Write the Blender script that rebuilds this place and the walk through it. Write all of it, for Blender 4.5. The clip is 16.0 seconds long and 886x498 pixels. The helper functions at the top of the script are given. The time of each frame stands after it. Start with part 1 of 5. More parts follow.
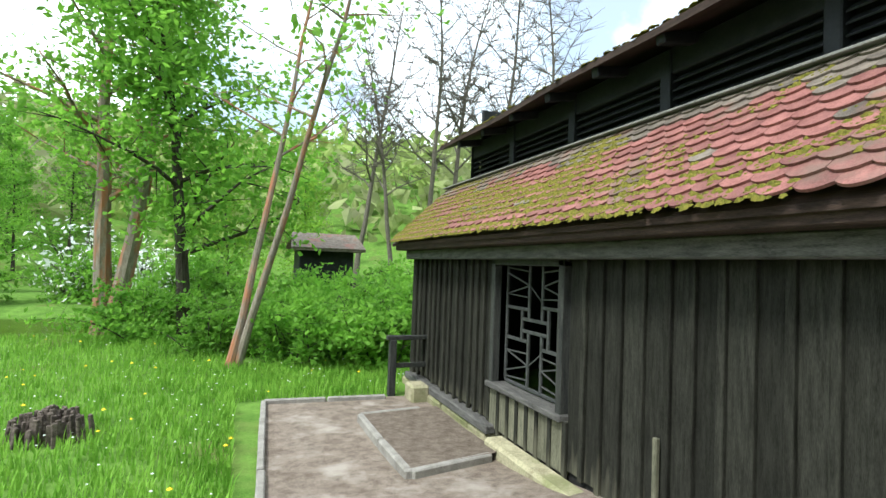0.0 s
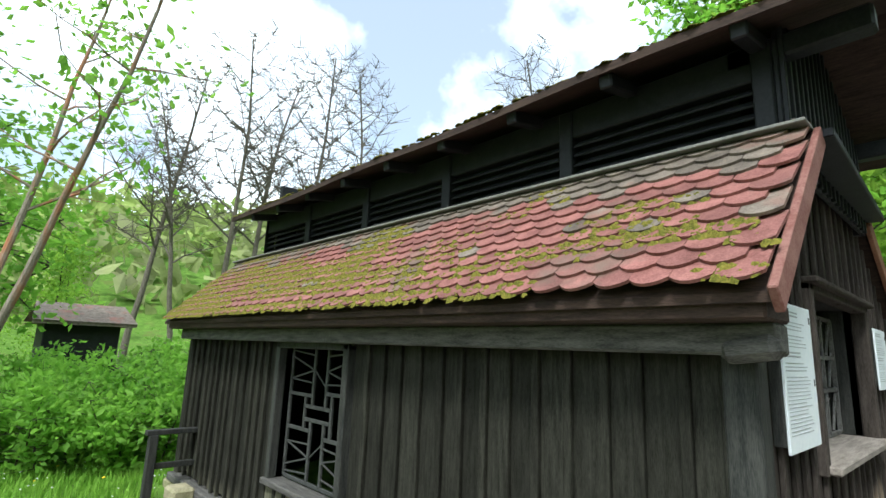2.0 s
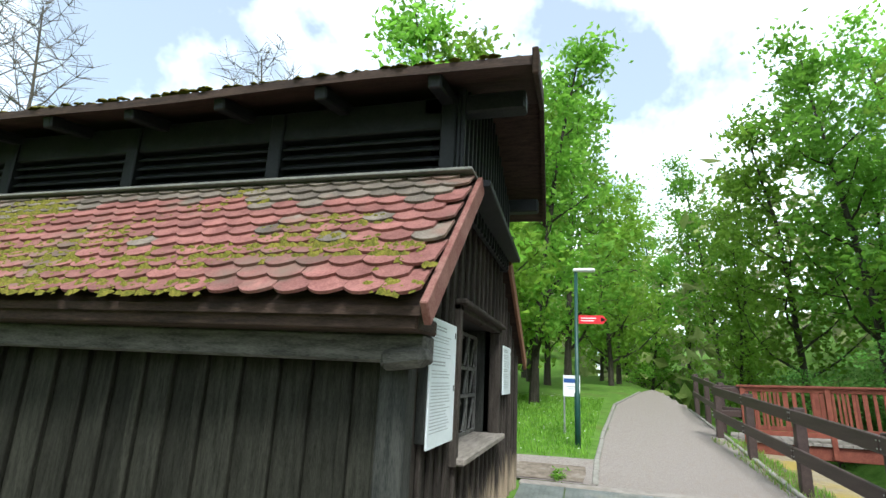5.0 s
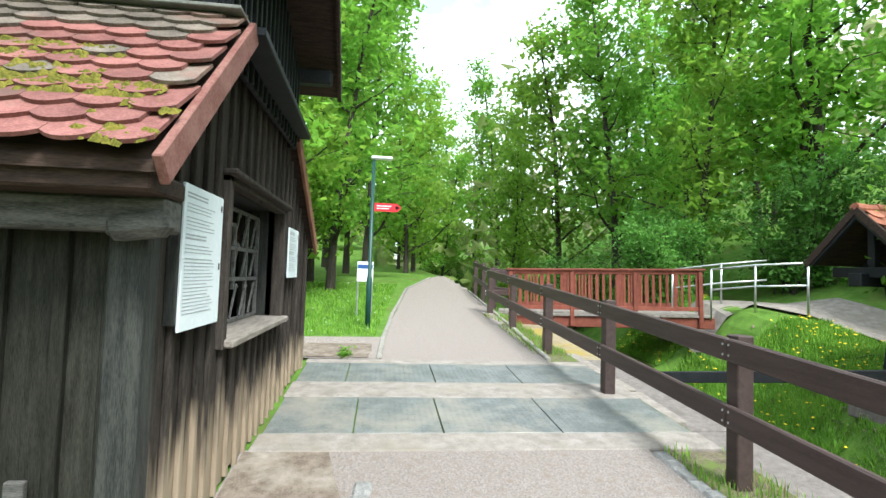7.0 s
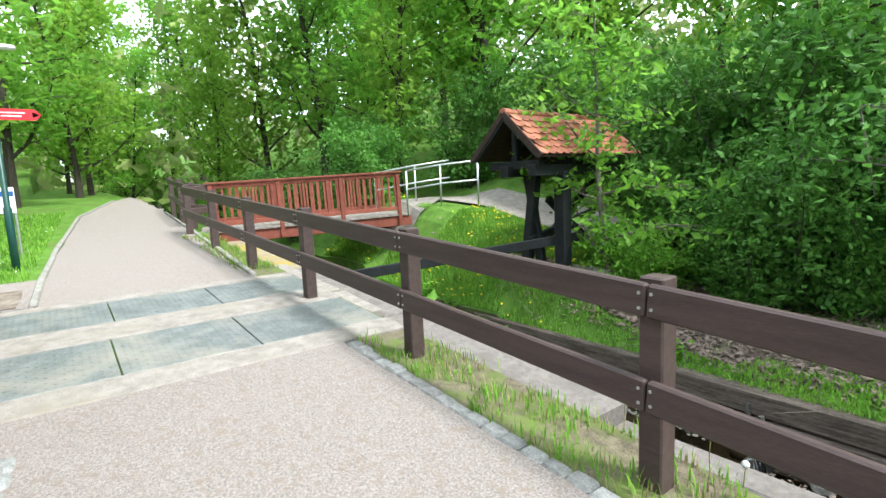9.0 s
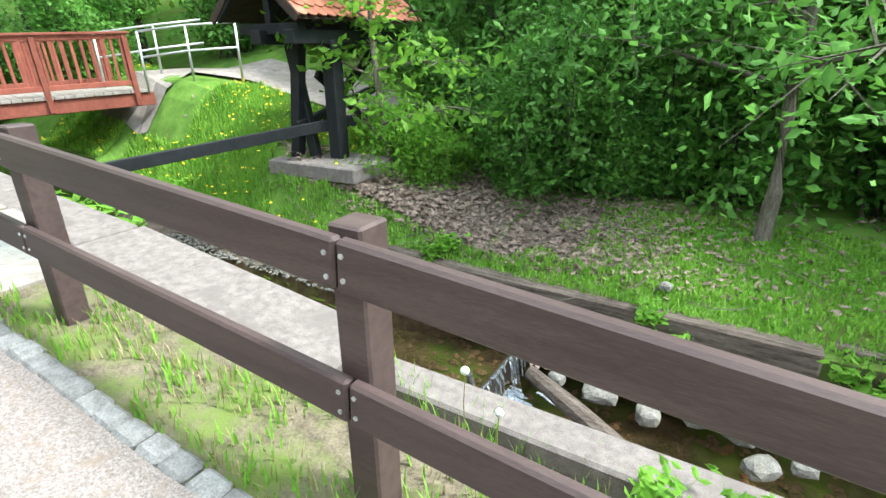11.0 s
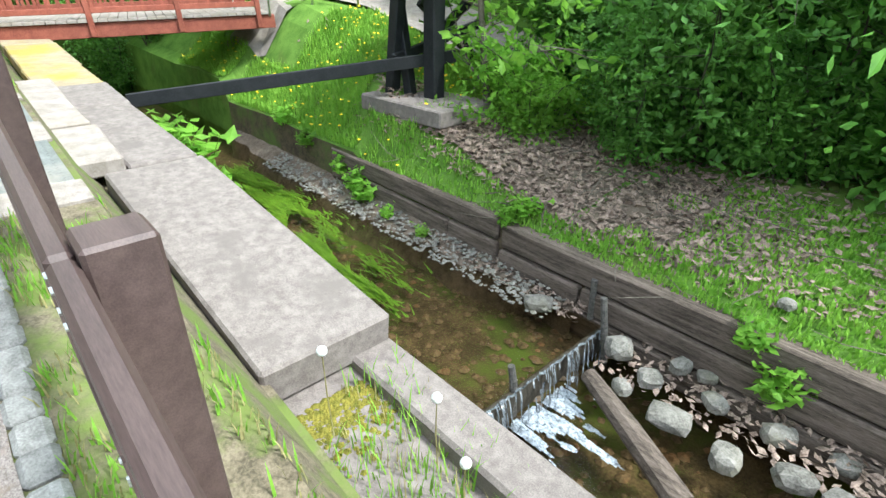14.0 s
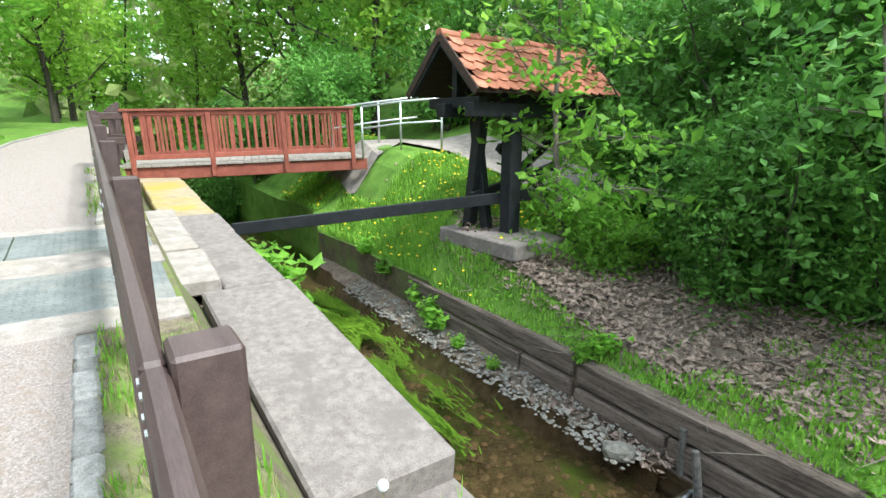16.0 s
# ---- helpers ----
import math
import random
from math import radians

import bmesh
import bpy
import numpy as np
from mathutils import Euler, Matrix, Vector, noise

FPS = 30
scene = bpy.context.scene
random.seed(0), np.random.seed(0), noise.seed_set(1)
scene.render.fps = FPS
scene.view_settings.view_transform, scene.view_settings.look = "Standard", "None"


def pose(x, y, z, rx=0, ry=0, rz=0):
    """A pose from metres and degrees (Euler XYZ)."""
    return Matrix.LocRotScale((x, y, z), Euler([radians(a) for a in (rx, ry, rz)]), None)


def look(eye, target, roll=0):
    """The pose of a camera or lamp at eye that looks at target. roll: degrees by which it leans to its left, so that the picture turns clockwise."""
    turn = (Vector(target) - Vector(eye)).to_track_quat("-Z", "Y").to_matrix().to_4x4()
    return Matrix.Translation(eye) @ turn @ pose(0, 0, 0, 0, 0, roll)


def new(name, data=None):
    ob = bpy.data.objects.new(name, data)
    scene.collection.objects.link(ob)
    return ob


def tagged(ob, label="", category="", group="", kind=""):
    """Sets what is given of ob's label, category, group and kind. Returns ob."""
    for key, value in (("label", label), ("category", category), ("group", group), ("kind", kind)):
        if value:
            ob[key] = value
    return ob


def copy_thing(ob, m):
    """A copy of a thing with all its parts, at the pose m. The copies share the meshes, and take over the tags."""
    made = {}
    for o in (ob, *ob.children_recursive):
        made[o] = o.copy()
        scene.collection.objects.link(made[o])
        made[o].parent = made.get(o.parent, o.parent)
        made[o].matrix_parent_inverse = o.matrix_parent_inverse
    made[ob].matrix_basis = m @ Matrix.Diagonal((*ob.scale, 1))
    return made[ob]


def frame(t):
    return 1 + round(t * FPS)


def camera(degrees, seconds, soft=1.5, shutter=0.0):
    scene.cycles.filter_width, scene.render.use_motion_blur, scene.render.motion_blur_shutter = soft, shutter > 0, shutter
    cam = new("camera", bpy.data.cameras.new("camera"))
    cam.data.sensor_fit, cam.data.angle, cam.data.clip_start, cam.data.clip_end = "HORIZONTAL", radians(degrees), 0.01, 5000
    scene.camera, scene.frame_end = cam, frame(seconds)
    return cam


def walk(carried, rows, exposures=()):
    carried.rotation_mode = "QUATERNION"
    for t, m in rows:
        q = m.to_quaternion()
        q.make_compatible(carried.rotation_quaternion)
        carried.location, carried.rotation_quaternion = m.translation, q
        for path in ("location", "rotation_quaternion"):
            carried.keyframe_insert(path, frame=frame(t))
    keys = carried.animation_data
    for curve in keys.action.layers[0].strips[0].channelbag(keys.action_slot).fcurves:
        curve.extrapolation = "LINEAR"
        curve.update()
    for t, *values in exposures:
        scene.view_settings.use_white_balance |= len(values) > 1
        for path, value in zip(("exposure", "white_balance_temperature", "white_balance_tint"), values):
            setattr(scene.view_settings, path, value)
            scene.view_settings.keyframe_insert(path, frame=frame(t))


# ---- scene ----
cam = camera(81.6, 16.0)
# seconds, x, y, z, yaw, pitch, roll
PATH = [
    (0, -2.609, -0.664, 1.458, -21.55, 1.99, -2.15),
    (0.5, -2.591, -0.675, 1.469, -24.61, 3.41, -2.01),
    (1, -2.563, -0.690, 1.484, -29.58, 5.40, -1.98),
    (1.5, -2.525, -0.715, 1.509, -35.98, 8.02, -2.12),
    (2, -2.479, -0.744, 1.532, -43.11, 11.22, -2.20),
    (2.5, -2.485, -0.759, 1.538, -49.89, 14.08, -2.02),
    (3, -2.462, -0.774, 1.539, -55.13, 15.94, -1.97),
    (3.5, -2.456, -0.785, 1.531, -59.78, 16.69, -2.05),
    (4, -2.444, -0.793, 1.526, -64.78, 16.28, -2.31),
    (6.5, -2.224, -0.930, 1.465, -90.91, 6.41, -2.44),
    (7, -2.161, -0.964, 1.440, -96.62, 2.83, -1.86),
    (7.5, -2.115, -1.020, 1.422, -103.36, -0.29, -0.86),
    (8, -2.147, -1.018, 1.419, -110.88, -3.00, 0.63),
    (8.5, -2.182, -1.054, 1.426, -118.84, -5.40, 1.76),
    (9, -2.200, -1.254, 1.427, -127.03, -7.41, 2.52),
    (9.5, -2.171, -1.526, 1.412, -135.15, -9.92, 3.20),
    (10, -2.040, -1.751, 1.393, -142.67, -12.53, 3.39),
    (12.5, -1.802, -3.196, 1.412, -149.92, -33.23, 0.99),
    (13, -1.821, -3.241, 1.389, -143.25, -33.40, 0.23),
    (13.5, -1.867, -3.272, 1.359, -137.03, -31.07, -0.48),
    (14, -1.904, -3.276, 1.350, -132.33, -27.94, -0.68),
    (14.5, -1.916, -3.273, 1.335, -129.19, -24.01, -0.58),
    (15, -1.907, -3.270, 1.347, -126.89, -20.11, -0.40),
    (15.5, -1.906, -3.270, 1.350, -125.11, -16.61, -0.29),
    (16, -1.903, -3.267, 1.341, -124.04, -13.44, -0.15),
]
walk(cam, [(r[0], pose(r[1], r[2], r[3], 90 + r[5], r[6], r[4])) for r in PATH],
     exposures=[(0, 0.55, 6000, 3), (4, 0.22, 5950, 3), (6.5, 0.8, 6000, 3), (9, 1.05, 6000, 3), (10, 1.42, 6000, 3), (12.5, 1.56, 5950, 3), (14.5, 1.33, 5950, 3), (16, 1.27, 5950, 3)])

# ---------------------------------------------------------------- world and sun
SUN_EL, SUN_AZ = radians(54), radians(246)


def build_world():
    w = bpy.data.worlds.new("world")
    scene.world = w
    w.use_nodes = True
    nt = w.node_tree
    nt.nodes.clear()
    out = nt.nodes.new("ShaderNodeOutputWorld")
    sky = nt.nodes.new("ShaderNodeTexSky")
    sky.sky_type, sky.sun_disc, sky.sun_elevation, sky.sun_rotation = "NISHITA", False, SUN_EL, SUN_AZ
    tc = nt.nodes.new("ShaderNodeTexCoord")
    noi = nt.nodes.new("ShaderNodeTexNoise")
    noi.inputs["Scale"].default_value, noi.inputs["Detail"].default_value, noi.inputs["Roughness"].default_value = 2.6, 6, 0.55
    ramp = nt.nodes.new("ShaderNodeValToRGB")
    ramp.color_ramp.elements[0].position, ramp.color_ramp.elements[1].position = 0.4, 0.54
    ramp.color_ramp.elements[0].color = (0.24, 0.24, 0.24, 1)
    mix = nt.nodes.new("ShaderNodeMixRGB")
    mix.inputs[2].default_value = (11.6, 12.0, 12.4, 1)
    bg = nt.nodes.new("ShaderNodeBackground")
    bg.inputs["Strength"].default_value = 0.15
    nt.links.new(tc.outputs["Generated"], noi.inputs["Vector"])
    nt.links.new(noi.outputs["Fac"], ramp.inputs[0])
    nt.links.new(ramp.outputs[0], mix.inputs[0])
    nt.links.new(sky.outputs[0], mix.inputs[1])
    nt.links.new(mix.outputs[0], bg.inputs["Color"])
    nt.links.new(bg.outputs[0], out.inputs[0])


build_world()
sun_data = bpy.data.lights.new("sun", "SUN")
sun_data.energy, sun_data.angle, sun_data.color = 3.8, radians(12), (1, 0.96, 0.9)
sun = new("sun", sun_data)
sun.matrix_world = look((0, 0, 30), Vector((0, 0, 30)) - Vector((math.sin(SUN_AZ) * math.cos(SUN_EL), math.cos(SUN_AZ) * math.cos(SUN_EL), math.sin(SUN_EL))))


# ---------------------------------------------------------------- materials
def mat(name, c1, c2, scale=8.0, rough=0.85, bump=0.3, c3=None, fine=60.0, stretch=(1, 1, 1), metal=0.0, patch=0.55, leafy=0.0, rand=0.0, spec=0.3, bscale=None):
    """Two-scale noise material: c1/c2 mixed by grain, c3 in larger patches; rand varies brightness from piece to piece."""
    m = bpy.data.materials.new(name)
    m.use_nodes = True
    nt = m.node_tree
    N, L = nt.nodes, nt.links
    b = N["Principled BSDF"]
    b.inputs["Roughness"].default_value, b.inputs["Metallic"].default_value = rough, metal
    b.inputs["Specular IOR Level"].default_value = spec
    geo = N.new("ShaderNodeNewGeometry")
    mp = N.new("ShaderNodeMapping")
    mp.inputs["Scale"].default_value = stretch
    L.new(geo.outputs["Position"], mp.inputs["Vector"])

    def noise_node(s, d=6):
        n = N.new("ShaderNodeTexNoise")
        n.inputs["Scale"].default_value, n.inputs["Detail"].default_value, n.inputs["Roughness"].default_value = s, d, 0.62
        L.new(mp.outputs[0], n.inputs["Vector"])
        return n

    a, f = noise_node(scale), noise_node(fine, 3)
    r = N.new("ShaderNodeValToRGB")
    r.color_ramp.elements[0].position, r.color_ramp.elements[1].position = 0.39, 0.61
    r.color_ramp.elements[0].color, r.color_ramp.elements[1].color = (*c1, 1), (*c2, 1)
    add = N.new("ShaderNodeMath")
    add.operation, add.inputs[1].default_value = "MULTIPLY_ADD", 0.45
    half = N.new("ShaderNodeMath")
    half.operation, half.inputs[1].default_value = "MULTIPLY", 0.55
    L.new(a.outputs["Fac"], half.inputs[0])
    L.new(f.outputs["Fac"], add.inputs[0])
    L.new(half.outputs[0], add.inputs[2])
    L.new(add.outputs[0], r.inputs[0])
    col = r.outputs[0]
    if c3:
        p = noise_node(scale * 0.23)
        pr = N.new("ShaderNodeValToRGB")
        pr.color_ramp.elements[0].position, pr.color_ramp.elements[1].position = patch - 0.07, patch + 0.09
        L.new(p.outputs["Fac"], pr.inputs[0])
        mx = N.new("ShaderNodeMixRGB")
        mx.inputs[2].default_value = (*c3, 1)
        L.new(pr.outputs[0], mx.inputs[0])
        L.new(col, mx.inputs[1])
        col = mx.outputs[0]
    if rand:
        oi = N.new("ShaderNodeObjectInfo")
        hs = N.new("ShaderNodeHueSaturation")
        mr = N.new("ShaderNodeMapRange")
        mr.inputs[3].default_value, mr.inputs[4].default_value = 1 - rand, 1 + rand
        L.new(oi.outputs["Random"], mr.inputs[0])
        L.new(mr.outputs[0], hs.inputs["Value"])
        L.new(col, hs.inputs["Color"])
        col = hs.outputs[0]
    L.new(col, b.inputs["Base Color"])
    if bump:
        bp = N.new("ShaderNodeBump")
        bp.inputs["Strength"].default_value, bp.inputs["Distance"].default_value = bump, 0.01 if bscale is None else bscale
        L.new(add.outputs[0], bp.inputs["Height"])
        L.new(bp.outputs[0], b.inputs["Normal"])
    if leafy:
        tr = N.new("ShaderNodeBsdfTranslucent")
        ms = N.new("ShaderNodeMixShader")
        ms.inputs[0].default_value = leafy
        L.new(col, tr.inputs["Color"])
        L.new(b.outputs[0], ms.inputs[1])
        L.new(tr.outputs[0], ms.inputs[2])
        L.new(ms.outputs[0], N["Material Output"].inputs["Surface"])
    return m


def wood_weathered(name, dark, light, z0):
    """Dark stained board whose foot is bleached to bare wood up to an uneven line about z0 above the ground."""
    m = mat(name, dark, [c * 2.6 + 0.004 for c in dark], scale=6, fine=45, stretch=(6, 6, 0.7), rough=0.85, bump=0.5, rand=0.3, spec=0.1)
    nt = m.node_tree
    N, L = nt.nodes, nt.links
    b = N["Principled BSDF"]
    src = b.inputs["Base Color"].links[0].from_socket
    geo = N.new("ShaderNodeNewGeometry")
    sx = N.new("ShaderNodeSeparateXYZ")
    L.new(geo.outputs["Position"], sx.inputs[0])
    oi = N.new("ShaderNodeObjectInfo")
    n = N.new("ShaderNodeTexNoise")
    mp = N.new("ShaderNodeMapping")
    mp.inputs["Scale"].default_value = (9, 9, 1.2)
    n.inputs["Scale"].default_value, n.inputs["Detail"].default_value = 1.6, 6
    L.new(geo.outputs["Position"], mp.inputs[0])
    L.new(mp.outputs[0], n.inputs["Vector"])
    s1 = N.new("ShaderNodeMath")
    s1.operation, s1.inputs[1].default_value = "MULTIPLY_ADD", 0.9
    L.new(n.outputs["Fac"], s1.inputs[0])
    L.new(sx.outputs["Z"], s1.inputs[2])
    s2 = N.new("ShaderNodeMath")
    s2.operation, s2.inputs[1].default_value = "MULTIPLY_ADD", 0.22
    L.new(oi.outputs["Random"], s2.inputs[0])
    L.new(s1.outputs[0], s2.inputs[2])
    mr = N.new("ShaderNodeMapRange")
    mr.inputs[1].default_value, mr.inputs[2].default_value = z0 + 0.45, z0 + 0.75
    mr.inputs[3].default_value, mr.inputs[4].default_value = 1, 0
    L.new(s2.outputs[0], mr.inputs[0])
    mx = N.new("ShaderNodeMixRGB")
    mx.inputs[2].default_value = (*light, 1)
    L.new(mr.outputs[0], mx.inputs[0])
    L.new(src, mx.inputs[1])
    L.new(mx.outputs[0], b.inputs["Base Color"])
    return m


M_WOOD = mat("dark_stained_wood", (0.012, 0.013, 0.012), (0.045, 0.045, 0.04), scale=5, fine=40, stretch=(6, 6, 0.7), rough=0.75, bump=0.5, rand=0.25)
M_WEST = wood_weathered("weathered_west_boards", (0.0115, 0.0112, 0.0085), (0.09, 0.085, 0.06), -0.25)
M_GABLE = wood_weathered("weathered_gable_boards", (0.022, 0.018, 0.0155), (0.3, 0.235, 0.17), 0.5)
M_GREYBOARD = mat("grey_green_boards", (0.07, 0.07, 0.045), (0.17, 0.16, 0.11), scale=5, fine=40, stretch=(6, 6, 0.7), bump=0.4, rand=0.2)
M_GREYWOOD = mat("grey_weathered_wood", (0.035, 0.033, 0.031), (0.13, 0.123, 0.112), scale=6, fine=50, stretch=(6, 0.8, 6), bump=0.5)
M_BLACK = mat("black_tarred_wood", (0.005, 0.006, 0.008), (0.016, 0.017, 0.02), scale=6, fine=50, rough=0.6, bump=0.35, rand=0.2)
M_EAVE = mat("brown_eave_board", (0.017, 0.01, 0.008), (0.06, 0.036, 0.026), scale=6, fine=40, stretch=(5, 0.7, 5), bump=0.5)
M_TILE = mat("clay_roof_tile", (0.14, 0.052, 0.045), (0.26, 0.112, 0.097), scale=9, fine=90, rough=0.9, bump=0.5, c3=(0.13, 0.09, 0.07), patch=0.62, rand=0.2)
M_TILE2 = mat("grey_lichen_roof_tile", (0.08, 0.064, 0.053), (0.19, 0.155, 0.125), scale=9, fine=90, rough=0.9, bump=0.5, c3=(0.19, 0.09, 0.07), patch=0.6, rand=0.25)
M_TILE3 = mat("new_orange_clay_tile", (0.25, 0.085, 0.05), (0.38, 0.15, 0.095), scale=7, fine=80, rough=0.8, bump=0.3, rand=0.15)
M_MOSS = mat("yellow_green_moss", (0.07, 0.075, 0.015), (0.2, 0.17, 0.035), scale=20, fine=120, rough=1, bump=0.9, spec=0.05)
M_GRAVEL = mat("fine_path_gravel", (0.14, 0.115, 0.102), (0.36, 0.31, 0.285), scale=75, fine=300, rough=0.95, bump=0.9, c3=(0.22, 0.17, 0.135), patch=0.6)
M_CONC = mat("worn_concrete", (0.17, 0.145, 0.125), (0.3, 0.265, 0.24), scale=7, fine=110, rough=0.9, bump=0.4, c3=(0.22, 0.19, 0.15), patch=0.6)
M_SLAB = mat("old_sandstone_slab", (0.112, 0.094, 0.086), (0.205, 0.177, 0.164), scale=14, fine=130, rough=0.92, bump=0.6, c3=(0.125, 0.107, 0.098), patch=0.58)
M_MOSSLAB = mat("mossy_stone_slab", (0.19, 0.15, 0.1), (0.28, 0.23, 0.15), scale=5, fine=90, rough=0.95, bump=0.5, c3=(0.27, 0.2, 0.05), patch=0.5)
M_STEELPL = mat("checker_plate_steel", (0.12, 0.128, 0.125), (0.22, 0.228, 0.22), scale=5, fine=60, rough=0.55, bump=0.25, metal=0.35, c3=(0.3, 0.27, 0.23), patch=0.58)
M_SETT = mat("granite_sett", (0.13, 0.125, 0.118), (0.28, 0.272, 0.26), scale=14, fine=110, rough=0.85, bump=0.5, rand=0.25)
M_KERB = mat("grey_concrete_kerb", (0.16, 0.145, 0.125), (0.3, 0.28, 0.25), scale=6, fine=90, rough=0.9, bump=0.4)
M_PLINTH = mat("mossy_sandstone", (0.17, 0.15, 0.09), (0.34, 0.31, 0.2), scale=6, fine=60, rough=0.95, bump=0.6, c3=(0.14, 0.15, 0.06), patch=0.52, rand=0.2)
M_VERGE = mat("dry_verge_soil", (0.06, 0.05, 0.032), (0.17, 0.14, 0.095), scale=14, fine=80, rough=1, bump=0.8, c3=(0.1, 0.13, 0.03), patch=0.52)
M_SOIL = mat("dry_soil", (0.07, 0.052, 0.038), (0.17, 0.135, 0.105), scale=9, fine=80, rough=1, bump=0.9)
M_GRASSGROUND = mat("meadow_ground", (0.06, 0.12, 0.02), (0.125, 0.22, 0.04), scale=3, fine=70, rough=1, bump=0.8, c3=(0.11, 0.12, 0.04), patch=0.62, spec=0.05)
M_BED = mat("stream_bed", (0.032, 0.025, 0.015), (0.105, 0.08, 0.048), scale=5, fine=40, rough=0.9, bump=0.8, c3=(0.07, 0.11, 0.02), patch=0.56)
M_BLADE = mat("grass_blade", (0.13, 0.29, 0.028), (0.25, 0.44, 0.06), scale=2, fine=30, rough=0.7, bump=0, leafy=0.4, spec=0.2)
M_DRY = mat("dry_grass", (0.22, 0.19, 0.08), (0.36, 0.33, 0.15), scale=4, fine=30, rough=0.8, bump=0, leafy=0.3)
M_LEAF = mat("spring_leaf", (0.13, 0.3, 0.03), (0.26, 0.49, 0.065), scale=0.8, fine=9, rough=0.55, bump=0, leafy=0.66, rand=0.2, spec=0.3)
M_LEAFDARK = mat("shade_leaf", (0.06, 0.165, 0.025), (0.14, 0.31, 0.05), scale=1.2, fine=12, rough=0.5, bump=0, leafy=0.42, rand=0.2, spec=0.3)
M_LEAFYEL = mat("young_yellow_green_leaf", (0.16, 0.3, 0.03), (0.28, 0.45, 0.06), scale=0.8, fine=9, rough=0.6, bump=0, leafy=0.66, rand=0.2)
# distance haze is mixed into this foliage colour, paler and greyer than near leaves
M_FARWOOD = mat("hazed_far_foliage", (0.19, 0.27, 0.06), (0.33, 0.4, 0.13), scale=0.12, fine=2, rough=0.9, bump=0, leafy=0.3, c3=(0.3, 0.29, 0.18), patch=0.57, spec=0.05)
M_BARK = mat("grey_bark", (0.06, 0.05, 0.038), (0.17, 0.15, 0.12), scale=9, fine=50, stretch=(3, 3, 0.6), rough=0.95, bump=0.8)
M_BARKRED = mat("reddish_peeling_bark", (0.13, 0.108, 0.08), (0.26, 0.225, 0.18), scale=6, fine=40, stretch=(3, 3, 0.6), rough=0.95, bump=0.7, c3=(0.3, 0.13, 0.065), patch=0.53)
M_BARKDARK = mat("dark_bark", (0.022, 0.019, 0.014), (0.07, 0.06, 0.045), scale=9, fine=50, stretch=(3, 3, 0.6), rough=0.95, bump=0.8)
M_RAIL = mat("brown_plastic_plank", (0.045, 0.029, 0.027), (0.075, 0.05, 0.046), scale=4, fine=60, stretch=(0.5, 5, 5), rough=0.5, bump=0.12, rand=0.08)
M_REDWOOD = mat("red_brown_painted_wood", (0.15, 0.038, 0.024), (0.25, 0.075, 0.048), scale=6, fine=50, rough=0.65, bump=0.25, rand=0.15)
M_GALV = mat("galvanised_steel", (0.42, 0.43, 0.43), (0.6, 0.61, 0.61), scale=8, fine=60, rough=0.42, bump=0.05, metal=0.8)
M_TIMBER = mat("split_grey_timber", (0.035, 0.026, 0.02), (0.16, 0.127, 0.105), scale=4, fine=40, stretch=(0.5, 6, 6), rough=0.95, bump=0.9)
M_STONE = mat("pale_fieldstone", (0.09, 0.084, 0.072), (0.235, 0.222, 0.2), scale=9, fine=60, rough=0.9, bump=0.6, rand=0.2, c3=(0.15, 0.14, 0.1), patch=0.6)
M_PEBBLE = mat("brown_stream_pebble", (0.05, 0.036, 0.022), (0.17, 0.125, 0.08), scale=8, fine=60, rough=0.7, bump=0.4, c3=(0.2, 0.1, 0.05), patch=0.62)
M_TRODDEN = mat("trodden_brown_soil", (0.1, 0.075, 0.055), (0.23, 0.185, 0.15), scale=9, fine=110, rough=1, bump=0.9, c3=(0.3, 0.26, 0.22), patch=0.6)
M_SILL = mat("pale_worn_sill", (0.14, 0.118, 0.1), (0.3, 0.26, 0.23), scale=6, fine=50, stretch=(0.8, 6, 6), bump=0.4)
# the wrought iron again, with the daylight on the gable grille put into its colour
M_GRILLELIT = mat("lit_forged_iron", (0.08, 0.076, 0.072), (0.18, 0.172, 0.165), scale=20, fine=90, rough=0.7, bump=0.2, metal=0.1)
M_LITTER = mat("dead_leaf", (0.08, 0.055, 0.04), (0.33, 0.25, 0.205), scale=12, fine=60, rough=0.9, bump=0.0)
M_IRON = mat("grey_wrought_iron", (0.03, 0.032, 0.03), (0.075, 0.077, 0.072), scale=20, fine=90, rough=0.7, bump=0.2, metal=0.1)
M_WHITE = mat("white_sign_panel", (0.66, 0.72, 0.76), (0.76, 0.8, 0.83), scale=2, fine=30, rough=0.4, bump=0.03)
M_INK = mat("grey_print", (0.3, 0.32, 0.34), (0.4, 0.42, 0.44), scale=20, rough=0.5, bump=0)
M_RED = mat("red_sign", (0.55, 0.02, 0.03), (0.66, 0.03, 0.04), scale=3, rough=0.4, bump=0)
M_SIGNWHITE = mat("white_sign_print", (0.75, 0.75, 0.75), (0.82, 0.82, 0.82), scale=3, rough=0.4, bump=0)
M_BLUE = mat("blue_sign", (0.03, 0.08, 0.25), (0.04, 0.1, 0.3), scale=3, rough=0.4, bump=0)
M_GREENPOLE = mat("dark_green_lacquer", (0.01, 0.045, 0.035), (0.016, 0.06, 0.048), scale=6, rough=0.35, bump=0.05)
M_LAMPGLASS = mat("milky_lamp_cover", (0.6, 0.62, 0.6), (0.7, 0.72, 0.7), scale=6, rough=0.3, bump=0)
M_YELLOW = mat("dandelion_yellow", (0.75, 0.5, 0.01), (0.85, 0.62, 0.02), scale=6, rough=0.7, bump=0)
